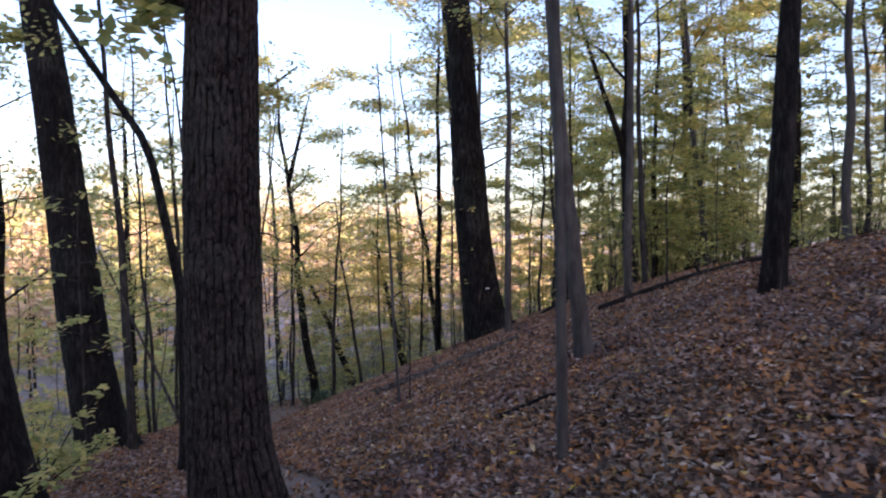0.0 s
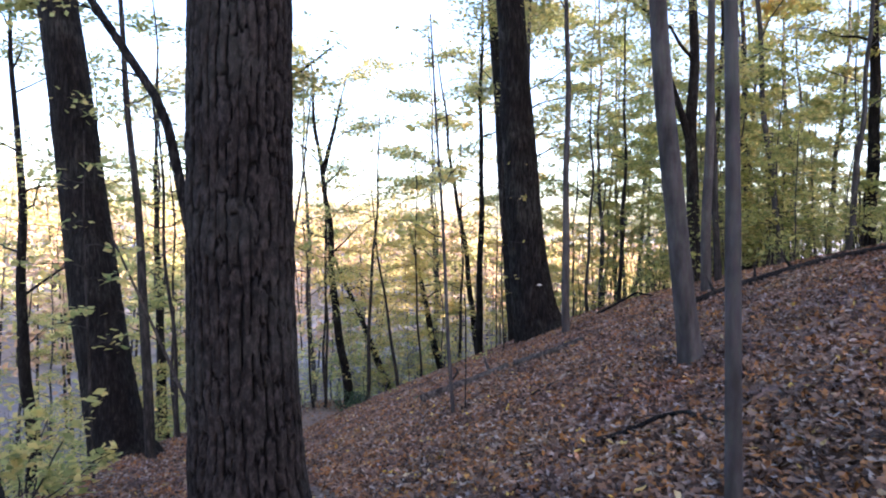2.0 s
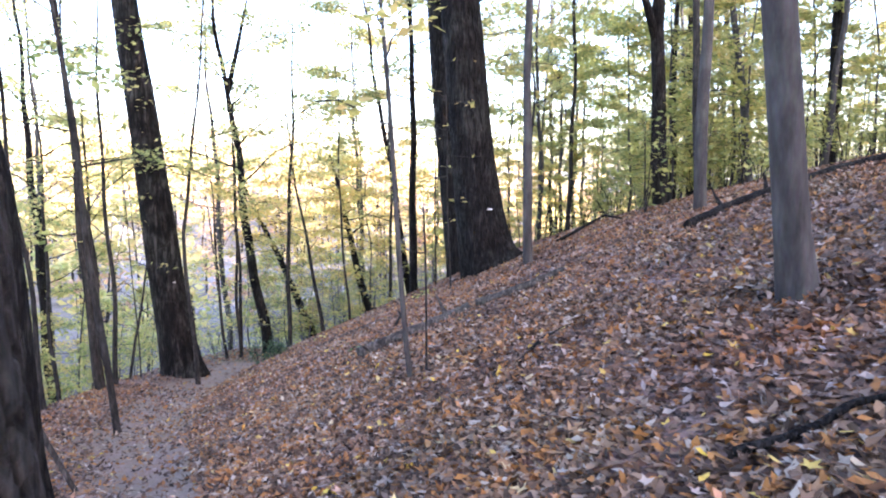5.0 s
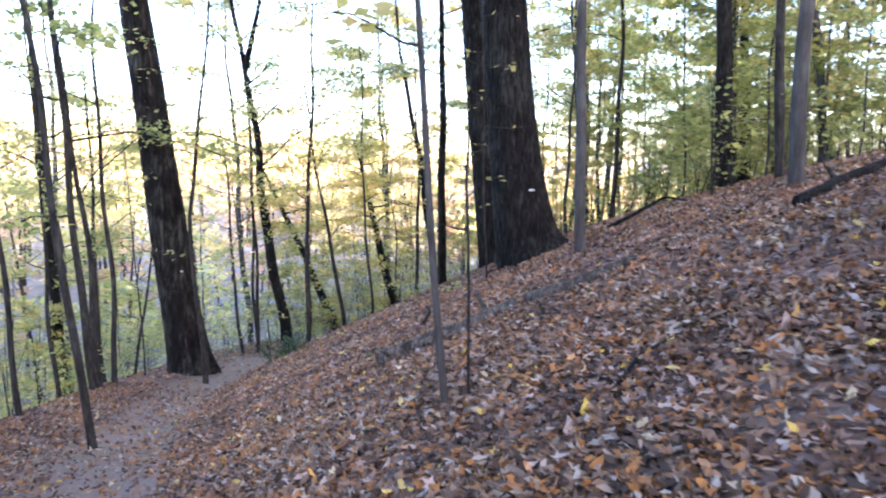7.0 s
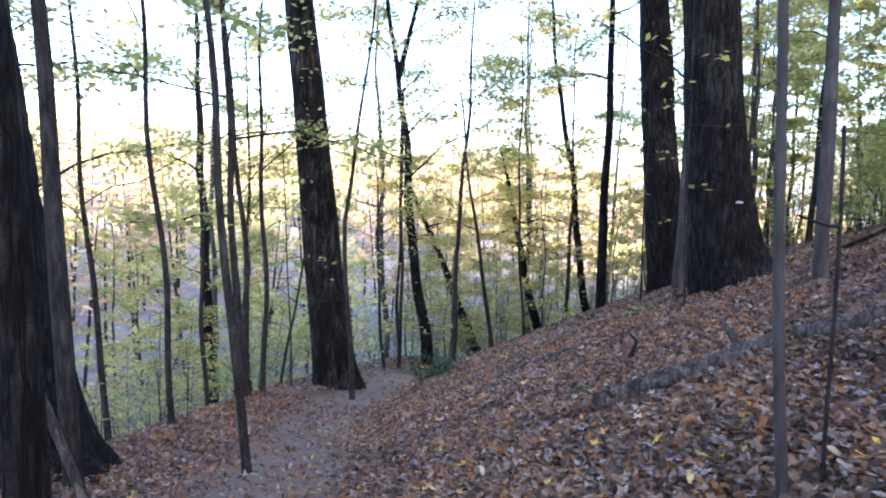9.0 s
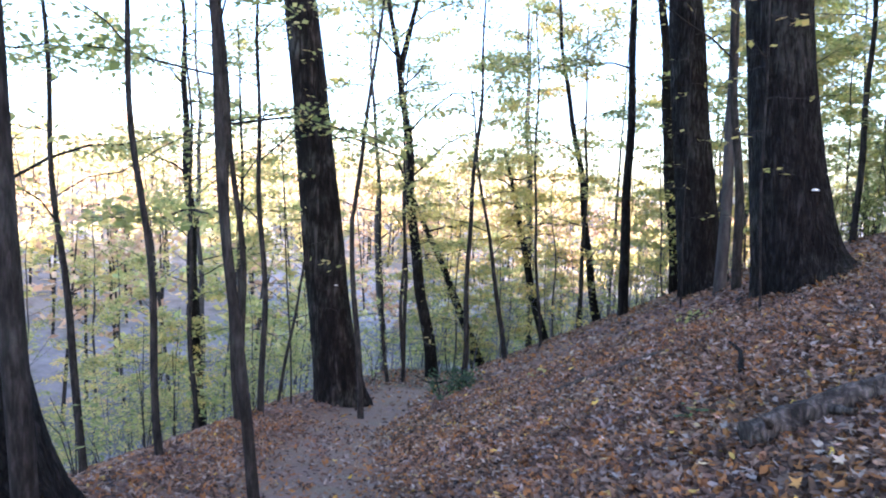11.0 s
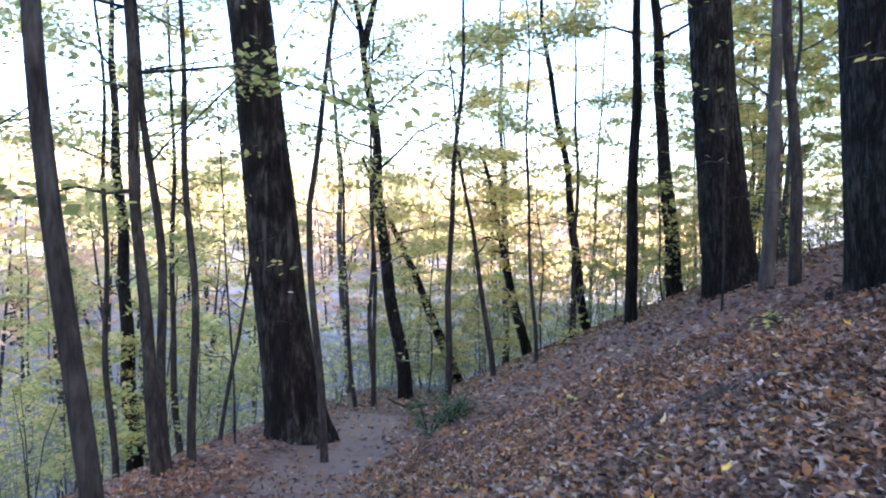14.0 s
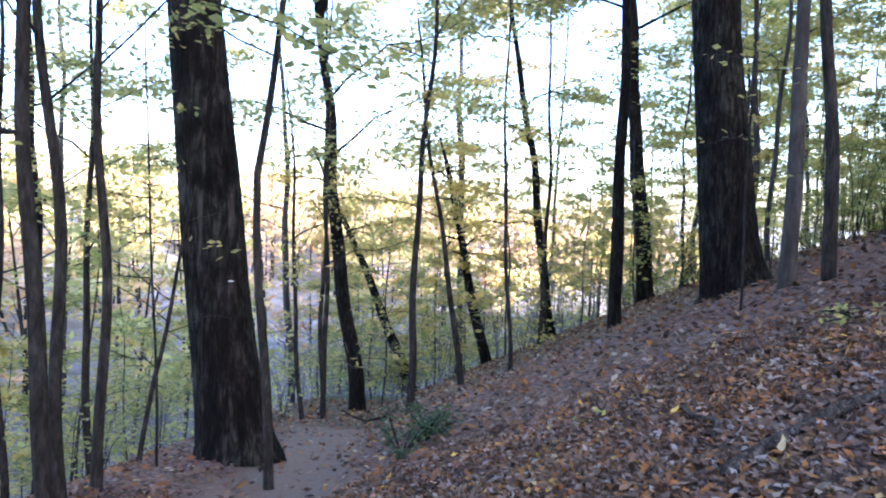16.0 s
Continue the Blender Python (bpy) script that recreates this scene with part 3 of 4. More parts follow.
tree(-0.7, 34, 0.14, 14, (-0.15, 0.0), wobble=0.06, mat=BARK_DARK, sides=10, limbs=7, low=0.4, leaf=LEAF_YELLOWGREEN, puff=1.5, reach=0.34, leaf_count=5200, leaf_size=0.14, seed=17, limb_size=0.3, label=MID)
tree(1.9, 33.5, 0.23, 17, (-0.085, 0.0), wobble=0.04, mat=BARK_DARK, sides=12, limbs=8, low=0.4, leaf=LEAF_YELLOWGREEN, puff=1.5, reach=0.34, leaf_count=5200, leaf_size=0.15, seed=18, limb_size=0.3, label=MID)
tree(0.72, 22.35, 0.10, 13, (0.01, 0.0), wobble=0.02, mat=BARK_GREY, sides=14, limbs=6, low=0.45, leaf=LEAF_YELLOWGREEN, puff=1.5, reach=0.34, leaf_count=3932, seed=19, label="slim grey tree standing beside the old trunks")
tree(1.33, 16.1, 0.072, 11, (-0.01, 0.0), wobble=0.025, mat=BARK_GREY, sides=14, limbs=6, low=0.45, leaf=LEAF_YELLOWGREEN, puff=1.5, reach=0.34, leaf_count=3058, seed=20, limb_size=0.3, label=MID)
tree(3.94, 24.78, 0.065, 11, (0.01, 0.0), wobble=0.05, mat=BARK_THIN, limbs=6, low=0.35, leaf=LEAF_YELLOWGREEN, leaf_count=1710, leaf_size=0.12, seed=21, limb_size=0.3, label=THIN)
tree(5.1, 20.3, 0.17, 14, (-0.02, 0.0), wobble=0.04, mat=BARK_DARK, sides=14, fork=(3.6, -0.35, -0.1, 5), limbs=7, low=0.4, leaf=LEAF_YELLOWGREEN, leaf_count=3040, leaf_size=0.12, seed=22, label="forked forest tree with dark bark on the slope")
tree(6.9, 24.5, 0.09, 13, (0.01, 0.0), wobble=0.04, mat=BARK_DARK, sides=10, limbs=7, low=0.35, leaf=LEAF_YELLOWGREEN, leaf_count=2470, leaf_size=0.12, seed=23, limb_size=0.3, label=MID)
tree(10.5, 32, 0.2, 15, (-0.03, 0.0), wobble=0.04, mat=BARK_DARK, sides=12, limbs=8, low=0.35, leaf=LEAF_YELLOWGREEN, leaf_count=4180, leaf_size=0.14, seed=24, limb_size=0.3, label=MID)
tree(3.7, 14.8, 0.085, 11, (0.0, 0.0), wobble=0.02, mat=BARK_GREY, sides=12, limbs=6, low=0.45, leaf=LEAF_YELLOWGREEN, leaf_count=1520, seed=25, limb_size=0.3, label=MID)
tree(4.7, 17.3, 0.07, 10, (-0.03, 0.0), wobble=0.03, mat=BARK_THIN, sides=10, limbs=6, low=0.4, leaf=LEAF_YELLOWGREEN, leaf_count=1520, seed=26, limb_size=0.3, label=MID)
tree(11.8, 25, 0.2, 16, (0.01, 0.0), wobble=0.03, mat=BARK_DARK, sides=14, limbs=8, low=0.35, leaf=LEAF_YELLOWGREEN, leaf_count=4560, leaf_size=0.14, seed=27, limb_size=0.3, label=MID)
tree(-6.6, 15.75, 0.038, 10, (-0.06, 0.0), wobble=0.05, mat=BARK_THIN, sides=10, limbs=7, low=0.4, leaf=LEAF_YELLOWGREEN, puff=1.5, reach=0.34, leaf_count=700, seed=28, limb_size=0.3, label=THIN)
tree(-4.75, 14.1, 0.042, 9, (-0.07, 0.0), ((4.0, -0.06, 0.0),), wobble=0.03, mat=BARK_THIN, sides=14, limbs=4, low=0.6, leaf=LEAF_YELLOWGREEN, puff=1.5, reach=0.34, leaf_count=230, seed=29, label="thin crooked tree leaning over the slope below the trail")
tree(-13.6, 29.6, 0.21, 15, (-0.03, 0.0), wobble=0.05, mat=BARK_DARK, sides=12, limbs=8, low=0.4, leaf=LEAF_YELLOWGREEN, puff=1.5, reach=0.34, leaf_count=5200, leaf_size=0.13, seed=30, limb_size=0.3, label=MID)
tree(-9.5, 24.1, 0.06, 9, (0.0, 0.0), wobble=0.04, mat=BARK_THIN, limbs=6, low=0.35, leaf=LEAF_YELLOWGREEN, puff=1.5, reach=0.34, leaf_count=1966, seed=31, limb_size=0.3, label=THIN)
tree(-12.4, 19.6, 0.17, 14, (-0.04, 0.0), wobble=0.05, mat=BARK_DARK, sides=12, limbs=8, low=0.35, leaf=LEAF_YELLOWGREEN, puff=1.5, reach=0.34, leaf_count=5200, leaf_size=0.12, seed=32, limb_size=0.3, label=MID)
tree(-5.64, 12.67, 0.075, 10, (-0.07, 0.0), wobble=0.03, mat=BARK_THIN, sides=12, limbs=5, low=0.55, leaf=LEAF_YELLOWGREEN, puff=1.5, reach=0.34, leaf_count=500, seed=33, limb_size=0.3, label=THIN)
tree(-0.64, 10.5, 0.019, 5.0, (-0.07, 0.0), wobble=0.015, mat=BARK_GREY, sides=12, limbs=7, low=0.42, reach=0.2, leaf=LEAF_GOLD, leaf_count=130, leaf_size=0.12, seed=34, label="thin grey sapling with a few yellow leaves", name="sapling")
tree(-0.5, 10.5, 0.005, 1.3, (-0.03, 0.0), wobble=0.022, mat=BARK_THIN, sides=8, limbs=1, low=0.8, reach=0.3, leaf=None, seed=35, label="bare crooked whip of a sapling", name="sapling")

tree(-7.2, 19.0, 0.068, 11, (-0.05, 0.0), wobble=0.04, mat=BARK_THIN, sides=12, limbs=8, low=0.28, reach=0.3, leaf=LEAF_GREEN, leaf_count=1150, leaf_size=0.17, rise=0.3, puff=1.3, seed=36, label="young tree with broad green leaves below the trail")

tree(-7.35, 21.6, 0.014, 5.6, (-0.03, 0.0), wobble=0.03, mat=BARK_THIN, limbs=9, low=0.4, reach=0.2, leaf=LEAF_YELLOWGREEN, leaf_count=90, leaf_size=0.11, rise=0.2, seed=42, label="thin sapling with yellow-green leaves beside a large trunk", name="sapling")
tree(-0.05, 21.9, 0.014, 5.2, (0.02, 0.0), wobble=0.03, mat=BARK_THIN, limbs=9, low=0.3, reach=0.2, leaf=LEAF_YELLOWGREEN, leaf_count=50, leaf_size=0.1, rise=0.2, seed=43, label="thin sapling with yellow-green leaves before an old trunk", name="sapling")
tree(-5.0, 10.0, 0.013, 4.2, (-0.03, 0.0), wobble=0.03, mat=BARK_THIN, limbs=9, low=0.35, reach=0.25, leaf=LEAF_YELLOWGREEN, leaf_count=200, leaf_size=0.11, rise=0.2, seed=44, label="thin sapling with yellow-green leaves below the trail", name="sapling")
tree(0.1, 17.6, 0.012, 4.6, (0.0, 0.0), wobble=0.03, mat=BARK_THIN, limbs=8, low=0.35, reach=0.22, leaf=LEAF_GOLD, leaf_count=32, leaf_size=0.11, rise=0.2, seed=45, label="thin sapling with yellow leaves before an old trunk", name="sapling")

# thin dark stems along the brow below the trail and behind the slope
for i, (x, y, r, h, lean_x, bend, leaf) in enumerate((
        (-9.67, 22.2, 0.05, 9, -0.01, (), LEAF_YELLOWGREEN), (-7.25, 19.3, 0.055, 9, -0.05, (), LEAF_GREEN), (-7.3, 20.05, 0.05, 9, 0.0, (), LEAF_YELLOWGREEN), (-7.9, 22.3, 0.03, 3.6, 0.1, ((1.2, 0.1, 0.0),), None),
        (-6.76, 27.3, 0.045, 7, -0.06, (), LEAF_YELLOWGREEN), (-6.41, 27.7, 0.05, 9, 0.0, (), LEAF_YELLOWGREEN), (-2.6, 25.9, 0.035, 8, -0.03, (), LEAF_YELLOWGREEN), (-3.5, 26.5, 0.055, 7, -0.14, (), LEAF_GOLD),
        (-1.5, 30.5, 0.06, 9, 0.0, (), LEAF_YELLOWGREEN), (0.79, 21.45, 0.075, 11, -0.05, (), LEAF_YELLOWGREEN), (-8.9, 17.6, 0.05, 9, -0.06, (), LEAF_GREEN), (-7.9, 15.0, 0.04, 8, -0.1, (), LEAF_YELLOWGREEN))):
    tree(x, y, r, h, (lean_x, 0.0), bend, wobble=0.045, mat=BARK_THIN, sides=9, limbs=7, low=0.34, reach=0.34, puff=1.5, leaf=leaf, leaf_count=380 if x < -7 and y < 21 else 900, leaf_size=0.11, seed=70 + i, limb_size=0.3, label=THIN)

# scattered woods: a few grown kinds, copied; some added unseen to block light
kinds = []
for i, (h, r, lm, ls, cnt) in enumerate(((13, 0.06, 11, LEAF_YELLOWGREEN, 2300), (18, 0.12, 13, LEAF_YELLOWGREEN, 4600), (9, 0.035, 9, LEAF_YELLOWGREEN, 1500), (14, 0.07, 11, LEAF_GOLD, 2400),
                                        (8, 0.03, 9, LEAF_YELLOWGREEN, 1400), (16, 0.09, 12, LEAF_GREEN, 3300))):
    kinds.append(tree(14 + 3 * i, 60 + 4 * i, r, h, (0.02 * (i % 3 - 1), 0), wobble=0.06, mat=BARK_HAZED, sides=8, limbs=lm, low=0.28, limb_size=0.3, leaf=ls, leaf_count=cnt, leaf_size=0.17, seed=50 + i,
                      label="young forest tree in a thicket with autumn leaves", group="trees in the wood"))
rng = np.random.default_rng(7)
made = 0
# from 130 on: trees behind and beside the view, added to hold back skylight
while made < 168:
    x, y = (rng.uniform(-42, 45), rng.uniform(12, 75)) if made < 26 else (rng.uniform(3, 48), rng.uniform(14, 62)) if made < 130 else (rng.uniform(-22, 48), rng.uniform(-42, 14))
    u = x - float(trail_x(y))
    if made < 130 and (y < 26 and -7 < u < 9.5 or y < 18 and -9 < u < 12 or abs(x) + y < 26 and u > 0) or made >= 130 and abs(x) < 10 and y > -5:
        continue
    k = kinds[rng.integers(0, 6) if made < 100 else (2, 4, 5)[made % 3] if made < 130 else (2, 4)[made % 2]]
    s = rng.uniform(0.75, 1.25)
    c = copy_thing(k, pose(x, y, floor_z(x, y) - 0.05, rng.uniform(-4, 4), rng.uniform(-6, 4), rng.uniform(0, 360)) @ Matrix.Scale(s, 4))
    made += 1

for i in range(10):
    x, y = rng.uniform(2.5, 15), rng.uniform(27, 46)
    copy_thing(kinds[(2, 5, 4, 0)[i % 4]], pose(x, y, floor_z(x, y) - 0.05, rng.uniform(-4, 4), rng.uniform(-5, 3), rng.uniform(0, 360)) @ Matrix.Scale(rng.uniform(0.8, 1.1), 4))

for i, (x, y) in enumerate(((-9.5, 38), (-3.4, 43), (0.6, 46), (-18, 38))):
    copy_thing(kinds[(1, 1, 3)[i % 3]], pose(x, y, floor_z(x, y) - 0.05, 2 * i % 7 - 3, -3 + i % 5, 70 * i) @ Matrix.Scale(1.12 + 0.05 * (i % 4), 4))

# understorey: small trees with broad level sprays of leaves, beyond the brow and behind the crest
low_kinds = [tree(-20 - 4 * i, 34 + 3 * i, 0.022, h, (0.03, 0.0), wobble=0.08, mat=BARK_HAZED, sides=6, limbs=14, low=0.16, high=0.97, reach=0.42, limb_size=0.35, leaf=lf, leaf_count=cnt, leaf_size=0.13, rise=0.16, puff=1.5,
                  seed=90 + i, label="small understorey tree with level sprays of autumn leaves", group="understorey trees")
             for i, (h, lf, cnt) in enumerate(((4.5, LEAF_YELLOWGREEN, 1300), (6.0, LEAF_GOLD, 1700), (5.0, LEAF_GREEN, 1500)))]
for i in range(104):
    if i < 28:
        x, y = rng.uniform(-9, 5), rng.uniform(29.5, 46)
    elif i < 48:
        y = rng.uniform(13, 46)
        x = float(trail_x(y)) - 5.5 - rng.uniform(0, 15) ** 1.05
    else:
        y = rng.uniform(19, 42)
        x = rng.uniform(4.5, 10) + 0.35 * abs(y - 24) if i < 78 else rng.uniform(9, 26)
    k = low_kinds[(2, 0, 0)[i % 3] if i >= 48 else (0, 1, 0, 2)[i % 4]]
    copy_thing(k, pose(x, y, floor_z(x, y) - 0.05, rng.uniform(-5, 5), rng.uniform(-6, 6), rng.uniform(0, 360)) @ Matrix.Scale(rng.uniform(0.65, 1.25), 4))

# far woods on the other side of the valley: too many to count
def far_woods(name, count, mat, seed, q_lo, q_hi, label, leaf_size=0.75, per=240):
    rng = np.random.default_rng(seed)
    stems, crowns = Shape(), []
    made = 0
    while made < count:
        x, y = rng.uniform(-190, 110), rng.uniform(20, 230)
        q = 0.55 * y - 0.83 * x
        if not q_lo < q < q_hi:
            continue
        made += 1
        z, h = floor_z(x, y), rng.uniform(8, 23)
        lx, ly = rng.normal(0, 0.06, 2) * h
        stems.tube([(x, y, z - 0.3), (x + lx * 0.5, y + ly * 0.5, z + h * 0.5), (x + lx, y + ly, z + h * 0.95)], (0.16, 0.11, 0.03), 5, None, False)
        for _ in range(5):
            b, az, ln = rng.uniform(0.3, 0.8), rng.uniform(0, 6.28), rng.uniform(1.2, 3)
            p = np.array([x + lx * b, y + ly * b, z + h * b])
            stems.tube([p, p + (math.cos(az) * ln, math.sin(az) * ln, ln * 0.8)], (0.05, 0.015), 3, None, False)
        clumps = rng.normal(0, 1, (14, 3)) * (0.15 * h, 0.15 * h, 0.22 * h) + (x + lx * 0.7, y + ly * 0.7, z + h * 0.62)
        crowns.append(clumps[rng.integers(0, 14, per)] + rng.normal(0, 1, (per, 3)) * (0.8, 0.8, 0.35))
    ob = new(name)
    tagged(ob, label, "woods", kind="stuff")
    part("trunks", stems.mesh("trunks", BARK_THIN), ob)
    v, f = leaves(rng, np.vstack(crowns), leaf_size, 0.7, SPRAY, SPRAY_F)
    part("crowns", mesh_of("crowns", v, f, mat), ob)


far_woods("far_woods", 300, LEAF_FAR_GOLD, 21, 60, 170, "distant golden autumn woods across the valley in low sun")
far_woods("far_woods", 250, LEAF_FAR_ORANGE, 22, 60, 170, "distant orange-brown autumn woods across the valley in low sun")
far_woods("far_woods", 170, LEAF_FAR_GREEN, 23, 50, 170, "distant yellow-green woods across the valley")

# ---- fallen leaves ----
def scatter(rng, count, box, keep):
    pts = np.stack([rng.uniform(box[0], box[1], count), rng.uniform(box[2], box[3], count)], -1)
    pts = pts[rng.uniform(0, 1, count) < keep(pts[:, 0], pts[:, 1])]
    z = land(pts[:, 0], pts[:, 1]) - 0.05 * trail_mask_at(pts[:, 0], pts[:, 1])
    return np.stack([pts[:, 0], pts[:, 1], z + rng.uniform(0.012, 0.05, len(pts))], -1)


def litter_keep(x, y):
    return np.clip(1.0 - 0.7 * trail_mask_at(x, y), 0, 1)


rng = np.random.default_rng(11)
near_places = scatter(rng, 132000, (-7.5, 6.0, 2.5, 20.0), litter_keep)
extra_y = rng.uniform(3.5, 19, 66000)
extra_x = trail_x(extra_y) + rng.uniform(0.3, 4.2, 66000)
near_places = np.vstack([near_places, np.stack([extra_x, extra_y, land(extra_x, extra_y) + rng.uniform(0.012, 0.055, 66000)], -1)])
rng.shuffle(near_places)
half = len(near_places) // 4
v1, f1 = leaves(rng, near_places[:half], 0.078, 0.7, LOBED, LOBED_F)
v2, f2 = leaves(rng, near_places[half:], 0.064, 0.7, OVAL, OVAL_F)
tagged(new("fallen_leaves", mesh_of("fallen_leaves", np.vstack([v1, v2]), np.vstack([f1, f2 + len(v1)]), LITTER)), "dry brown, tan and orange fallen leaves covering the slope", "fallen leaves", kind="stuff")
far_places = scatter(rng, 60000, (-14, 16, 8, 34), lambda x, y: litter_keep(x, y) * ~((x > -7.5) & (x < 6) & (y < 20)))
far_places = np.vstack([far_places, scatter(rng, 22000, (-9, 9, -8, 3), litter_keep)])
v1, f1 = leaves(rng, far_places, 0.1, 0.5, SPRAY, SPRAY_F)
tagged(new("fallen_leaves", mesh_of("fallen_leaves", v1, f1, LITTER)), "dry brown fallen leaves further along the slope", "fallen leaves", kind="stuff")


# ---- things lying on the slope ----
def fallen(name, points, r0, r1, mat, label, category, stubs=(), sides=12, lift=0.6):
    """A log or stick that follows the ground along points in plan; stubs are broken side branches (part along, dx, dy, dz)."""
    rng = np.random.default_rng(int(abs(points[0][0]) * 97 + points[0][1] * 31))
    k, m = np.linspace(0, 1, len(points)), max(14, int(len(points) * 5))
    f = np.linspace(0, 1, m)
    xy = np.stack([np.interp(f, k, [p[c] for p in points]) for c in (0, 1)], -1)
    xy[1:-1] = (xy[:-2] + xy[1:-1] * 2 + xy[2:]) / 4
    hump = np.interp(f, k, [p[2] if len(p) > 2 else 0 for p in points])
    rad = r0 + (r1 - r0) * f
    z = land(xy[:, 0], xy[:, 1]) + rad * lift + hump + 0.035
    line = np.stack([xy[:, 0], xy[:, 1], z], -1)
    base = line[0].copy()
    ob = new(name)
    ob.location = base
    s = Shape()
    s.tube(line - base, rad, sides, 1 + rng.normal(0, 0.09, (m, sides)))
    part("stem", s.mesh("stem", mat), ob)
    for a, dx, dy, dz in stubs:
        p = np.array([np.interp(a, f, line[:, c]) for c in range(3)]) - base
        kk = np.linspace(0, 1, 5)[:, None]
        d = np.array([dx, dy, dz])
        s = Shape()
        s.tube(p + d * kk + rng.normal(0, 0.02, (5, 3)) * kk, np.linspace(r1 * 0.7, 0.006, 5), 6)
        part("side_branch", s.mesh("side_branch", mat), ob)
    return tagged(ob, label, category)


fallen("fallen_stick", [(0.6, 7.03, 0), (0.78, 6.98, 0.0), (0.9, 6.96, 0.02), (1.03, 7.0, 0.03), (1.2, 6.9, 0.03), (1.27, 6.62, 0.01), (1.34, 6.4, 0)], 0.022, 0.01, BARK_DARK, "dark curved fallen branch lying on dry leaves", "branch", sides=8)
fallen("fallen_log", [(-1.27, 12.86), (-1.0, 12.98), (-0.76, 13.02), (-0.26, 13.12), (0.1, 13.3)], 0.095, 0.06, WOOD_DEAD, "rotting grey-brown log half buried in leaves", "log",
       [(0.12, -0.12, -0.22, 0.12), (0.4, 0.1, -0.3, 0.1), (0.8, -0.15, 0.3, 0.25)], lift=0.35)
fallen("fallen_log", [(0.2, 13.2), (0.5, 13.05), (0.9, 13.1), (1.3, 13.2)], 0.07, 0.045, WOOD_DEAD, "broken piece of grey log sunk in leaves", "log", lift=0.3)
fallen("fallen_log", [(2.75, 12.9), (3.45, 13.5), (4.1, 13.75), (5.0, 14.3), (5.8, 14.6), (6.8, 14.6)], 0.06, 0.05, BARK_DARK, "long dark fallen trunk lying along the crest of the slope", "log", [(0.2, -0.1, 0.2, 0.25), (0.42, 0.1, 0.3, 0.3), (0.6, -0.2, 0.1, 0.3)], lift=0.6)
fallen("fallen_stick", [(1.55, 8.75), (1.75, 8.7, 0.02), (1.95, 8.72)], 0.022, 0.012, BARK_DARK, "short dark stick beside a grey tree", "branch", sides=7)
fallen("fallen_stick", [(-2.02, 17.95), (-2.1, 17.6, 0.03), (-2.0, 17.35), (-2.13, 17.1)], 0.022, 0.012, WOOD_DEAD, "pale crooked stick on the leaf litter", "branch", sides=7)
fallen("fallen_log", [(-2.3, 16.5), (-1.9, 16.7), (-1.5, 16.8), (-1.1, 16.75)], 0.042, 0.03, WOOD_DEAD, "short pale log among fallen leaves", "log", lift=0.3)
fallen("fallen_stick", [(-4.9, 26.0), (-5.3, 26.1, 0.1), (-5.8, 26.3, 0.3)], 0.03, 0.012, BARK_DARK, "dark broken branch at the edge of the drop", "branch", [(0.5, 0.1, 0.1, 0.3)], sides=7)
fallen("fallen_stick", [(-2.45, 11.6), (-2.2, 11.75), (-1.95, 11.85, 0.01)], 0.012, 0.006, BARK_DARK, "small twig on the trail edge", "branch", sides=6)
fallen("fallen_stick", [(2.3, 18.4), (2.7, 18.0, 0.12), (3.1, 17.9, 0.22), (3.4, 17.7, 0.05)], 0.035, 0.015, BARK_DARK, "dark arched branch beside the old tree", "branch", [(0.4, 0.05, -0.1, 0.35)], sides=7)
fallen("fallen_stick", [(0.15, 9.5), (0.4, 9.9, 0.02), (0.8, 10.1)], 0.014, 0.007, BARK_DARK, "thin twig on dry leaves", "branch", sides=6)
fallen("fallen_stick", [(-0.9, 14.5), (-0.8, 14.9, 0.1), (-0.85, 15.1, 0.18)], 0.025, 0.012, BARK_DARK, "dark broken stub sticking out of the leaves", "branch", sides=7)


def shrub(x, y, h, spread_to, count, leaf, size, label, stems=9, name="shrub", category="shrub", seed=0):
    rng = np.random.default_rng(seed)
    ob = new(name)
    ob.location = (x, y, floor_z(x, y) - 0.02)
    spots = []
    for i in range(stems):
        az = i * 2.4 + rng.uniform(-0.4, 0.4)
        s, sp = limb_shape(rng, np.zeros(3), az, rng.uniform(0.8, 1.8) * h / max(spread_to, 0.3), spread_to * rng.uniform(0.5, 1), 0.008, 0.3, 4, 4)
        part("stem", s.mesh("stem", BARK_THIN), ob)
        spots.append(sp)
    v, f = leaves(rng, leaf_places(rng, np.vstack(spots), count, 0.05, 0.05), size, 0.6, SPRAY, SPRAY_F)
    part("foliage", mesh_of("foliage", v, f, leaf), ob)
    return tagged(ob, label, category)


shrub(-3.95, 21.1, 0.45, 0.4, 700, LEAF_SHRUB, 0.05, "low dark green shrub at the trail's upper edge", seed=3)
shrub(-4.2, 20.5, 0.4, 0.4, 450, LEAF_SHRUB, 0.05, "low dark green shrub at the trail's upper edge", seed=4)
shrub(-1.35, 13.75, 0.15, 0.2, 60, LEAF_SHRUB, 0.06, "small fern-like green plant among leaves", 7, "fern", "plant", 5)
shrub(-0.3, 18.9, 0.12, 0.35, 110, LEAF_YELLOWGREEN, 0.07, "low yellow-green seedlings among leaves", 8, "seedling", "plant", 6)
shrub(-2.6, 18.6, 0.25, 0.15, 22, LEAF_YELLOWGREEN, 0.07, "yellow-green seedling in the leaf litter", 4, "seedling", "plant", 7)
shrub(-4.35, 7.8, 1.1, 1.1, 800, LEAF_YELLOWGREEN, 0.095, "leafy yellow-green brush below the trail", 9, seed=8)
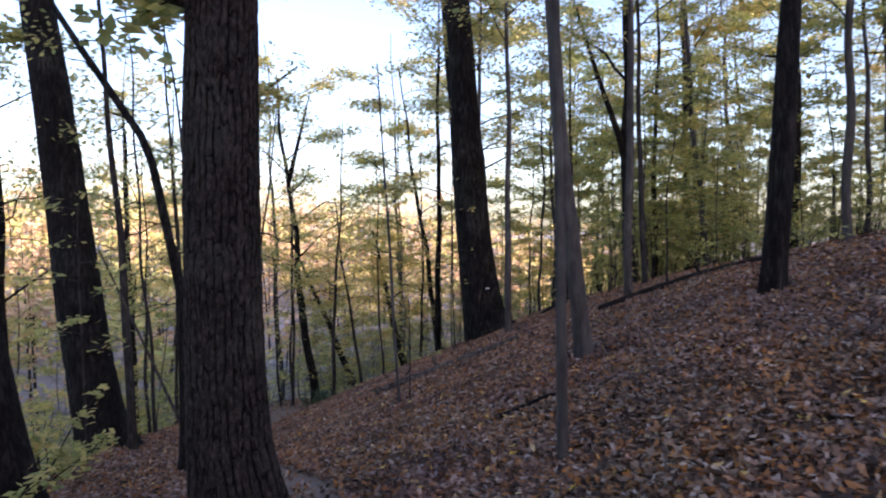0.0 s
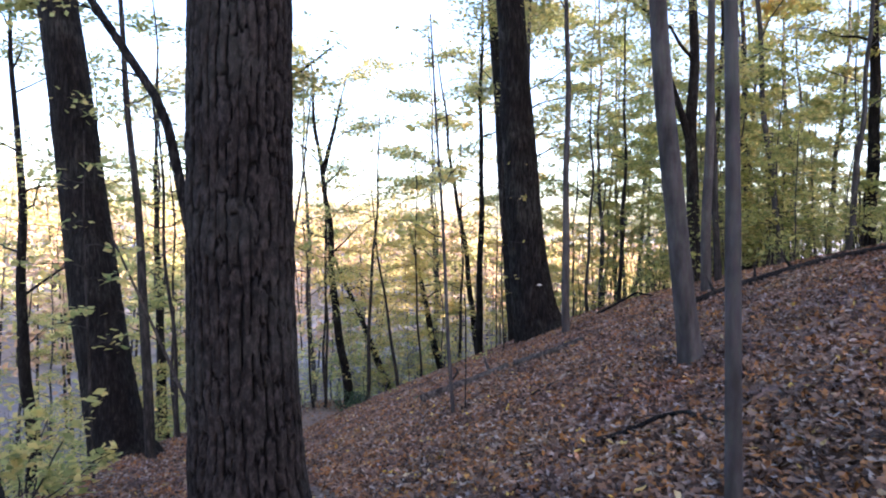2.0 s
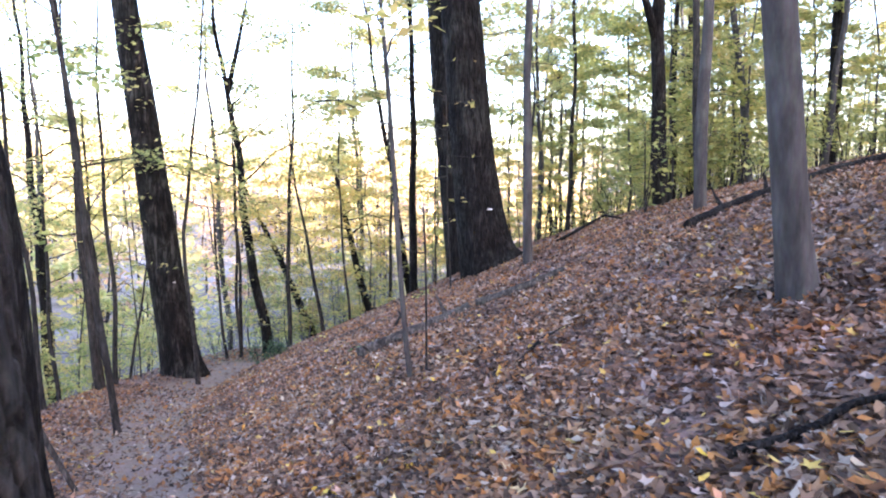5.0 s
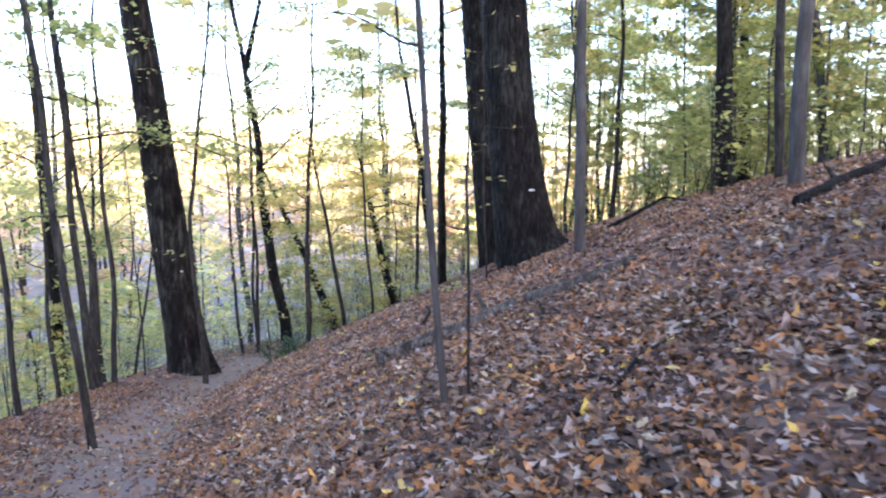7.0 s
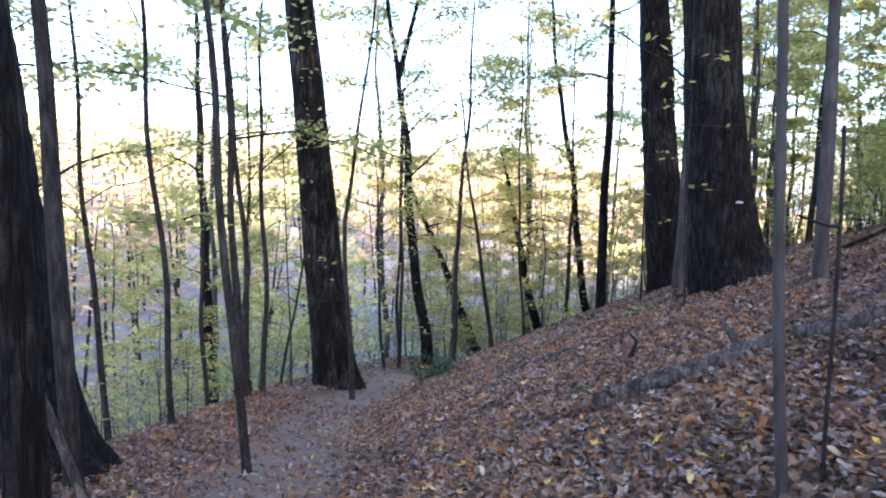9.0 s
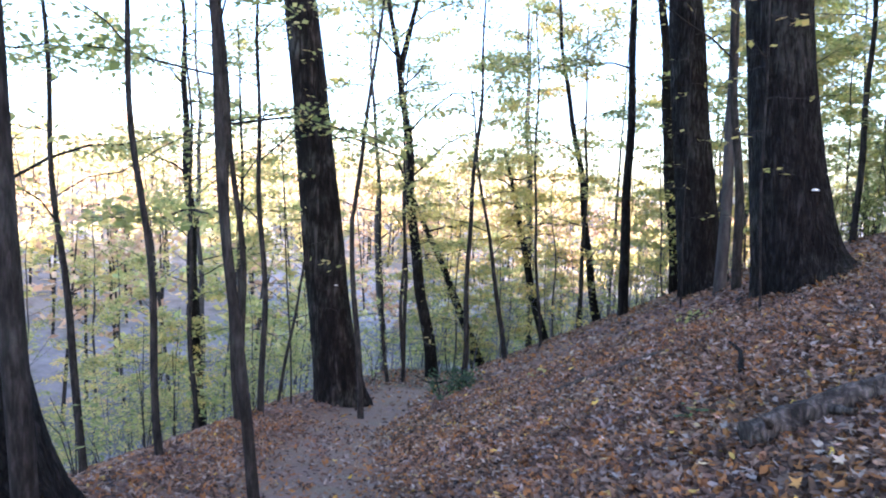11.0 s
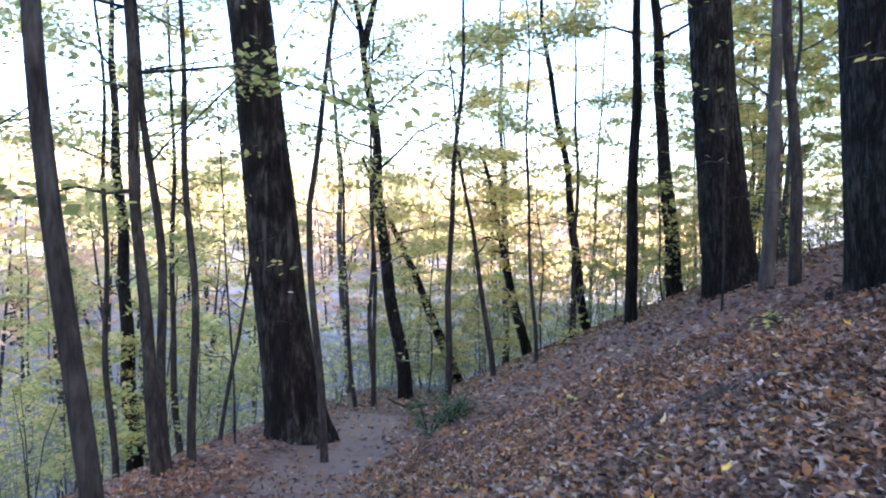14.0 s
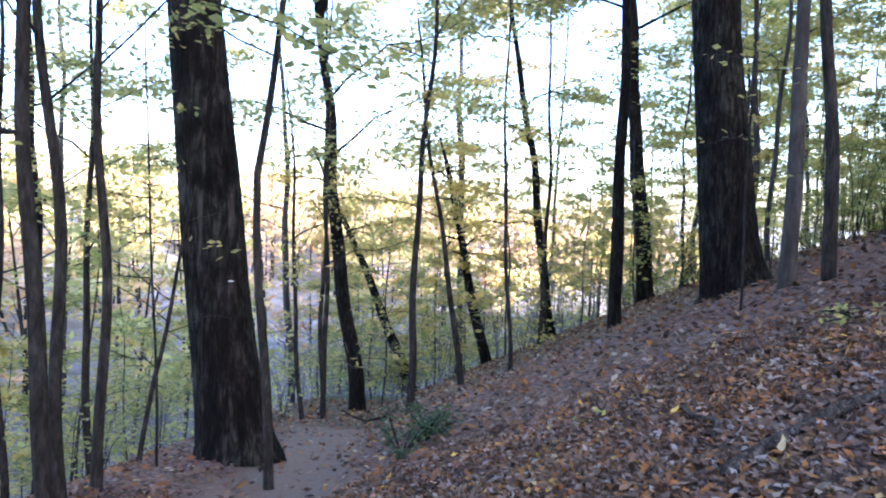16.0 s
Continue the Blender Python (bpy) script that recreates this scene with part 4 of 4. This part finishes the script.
shrub(-3.5, 5.5, 0.7, 0.7, 420, LEAF_YELLOWGREEN, 0.09, "leafy yellow-green brush below the trail", 8, seed=9)
shrub(-5.6, 9.2, 1.0, 0.9, 320, LEAF_YELLOWGREEN, 0.085, "leafy yellow-green brush below the trail", 8, seed=10)

# brush down the slope and beyond the brow: nobody could count it
rng = np.random.default_rng(31)
spots = []
while len(spots) < 640:
    x, y = (rng.uniform(-34, 24), rng.uniform(9, 62)) if len(spots) < 300 else (rng.uniform(4, 28), rng.uniform(15, 50))
    u = x - float(trail_x(y))
    if y < 27 and -3.6 < u < (10 if y < 17 else 7) or y < 14 and u > -5:
        continue
    spots.append((x, y, floor_z(x, y)))
brush, tufts = Shape(), []
for x, y, z in spots:
    h = rng.uniform(0.5, 2.2)
    for _ in range(3):
        d = rng.normal(0, 0.3, 2)
        brush.tube([(x, y, z - 0.1), (x + d[0] * 0.4, y + d[1] * 0.4, z + h * 0.6), (x + d[0], y + d[1], z + h)], (0.012, 0.009, 0.004), 3, None, False)
    tufts.append(rng.normal(0, 1, (60, 3)) * (0.4, 0.4, 0.22 * h) + (x, y, z + h * 0.65))
ob = tagged(new("underbrush"), "green and yellow underbrush down the wooded slope", "undergrowth", kind="stuff")
part("stems", brush.mesh("stems", BARK_THIN), ob)
v, f = leaves(rng, np.vstack(tufts), 0.13, 0.6, SPRAY, SPRAY_F)
part("foliage", mesh_of("foliage", v, f, LEAF_GREEN), ob)

# bare twiggy thicket in the shaded valley, its colour paled to imitate haze
rng = np.random.default_rng(47)
stems, tufts = Shape(), []
count = 0
while count < 1300:
    x, y = rng.uniform(-70, 30), rng.uniform(14, 110)
    q, u = 0.55 * y - 0.83 * x, x - float(trail_x(y))
    if not 17 < q < 66 or y < 30 and -8 < u < 12:
        continue
    count += 1
    z, h = floor_z(x, y), rng.uniform(1.2, 4.5)
    for _ in range(3):
        d = rng.normal(0, 0.28, 2) * h
        line = np.array([(x, y, z - 0.1), (x + d[0] * 0.3, y + d[1] * 0.3, z + h * 0.5), (x + d[0], y + d[1], z + h * rng.uniform(0.8, 1.1))])
        stems.tube(line, (0.014, 0.011, 0.005), 3, None, False)
        for _ in range(5):
            f, az, ln = rng.uniform(0.25, 0.95), rng.uniform(0, 6.28), rng.uniform(0.4, 1.2)
            p = np.array([np.interp(f * 2, (0, 1, 2), line[:, c]) for c in range(3)])
            e = p + (math.cos(az) * ln, math.sin(az) * ln, ln * rng.uniform(0.1, 0.9))
            stems.tube([p, e], (0.008, 0.004), 3, None, False)
            if rng.uniform() < 0.22:
                tufts.append(e + rng.normal(0, 1, (9, 3)) * (0.4, 0.4, 0.14))
ob = tagged(new("thicket"), "bare brush and twigs filling the shaded valley, their colour paled for haze", "thicket", kind="stuff")
part("stems", stems.mesh("stems", BARK_HAZY_TWIG), ob)
v, f = leaves(rng, np.vstack(tufts), 0.2, 0.7, SPRAY, SPRAY_F)
part("foliage", mesh_of("foliage", v, f, LEAF_YELLOWGREEN), ob)


def fungus(x, y, z, r, label):
    """A small shelf of pale fungus on a trunk, its flat side to the bark."""
    bm = bmesh.new()
    bmesh.ops.create_uvsphere(bm, u_segments=14, v_segments=8, radius=r)
    for vert in bm.verts:
        vert.co.z = vert.co.z * 0.55 if vert.co.z > 0 else vert.co.z * 0.18
        vert.co.x *= 1.25 + 0.1 * math.sin(vert.co.y * 90)
    me = bpy.data.meshes.new("bracket_fungus")
    bm.to_mesh(me)
    bm.free()
    me.materials.append(FUNGUS)
    ob = new("bracket_fungus", me)
    ob.location = (x, y, z)
    return tagged(ob, label, "fungus")


fungus(0.93, 18.44, 0.23, 0.05, "pale shelf of fungus on an old trunk")
fungus(-6.66, 22.27, -1.74, 0.032, "pale shelf of fungus on a dark trunk")

# single large leaves along the uphill side of the trail
singles = []
for i in range(6):
    r2 = np.random.default_rng(60 + i)
    v, f = leaves(r2, np.zeros((1, 3)), 0.09, 0.3, LOBED if i < 4 else OVAL, LOBED_F if i < 4 else OVAL_F, 0.1)
    singles.append(mesh_of("leaf", v, f, LEAF_SINGLE))
rng = np.random.default_rng(77)
made = 0
while made < 300:
    y = rng.uniform(4.0, 20.0)
    x = float(trail_x(y)) + rng.choice([rng.uniform(0.5, 4.0), rng.uniform(-1.6, 0.5)], p=[0.9, 0.1])
    leaf = part("leaf", singles[rng.integers(0, 6)], ground)
    leaf.matrix_local = pose(x, y, floor_z(x, y) + 0.055, rng.uniform(-14, 14), -18 + rng.uniform(-12, 12), rng.uniform(0, 360))
    made += 1
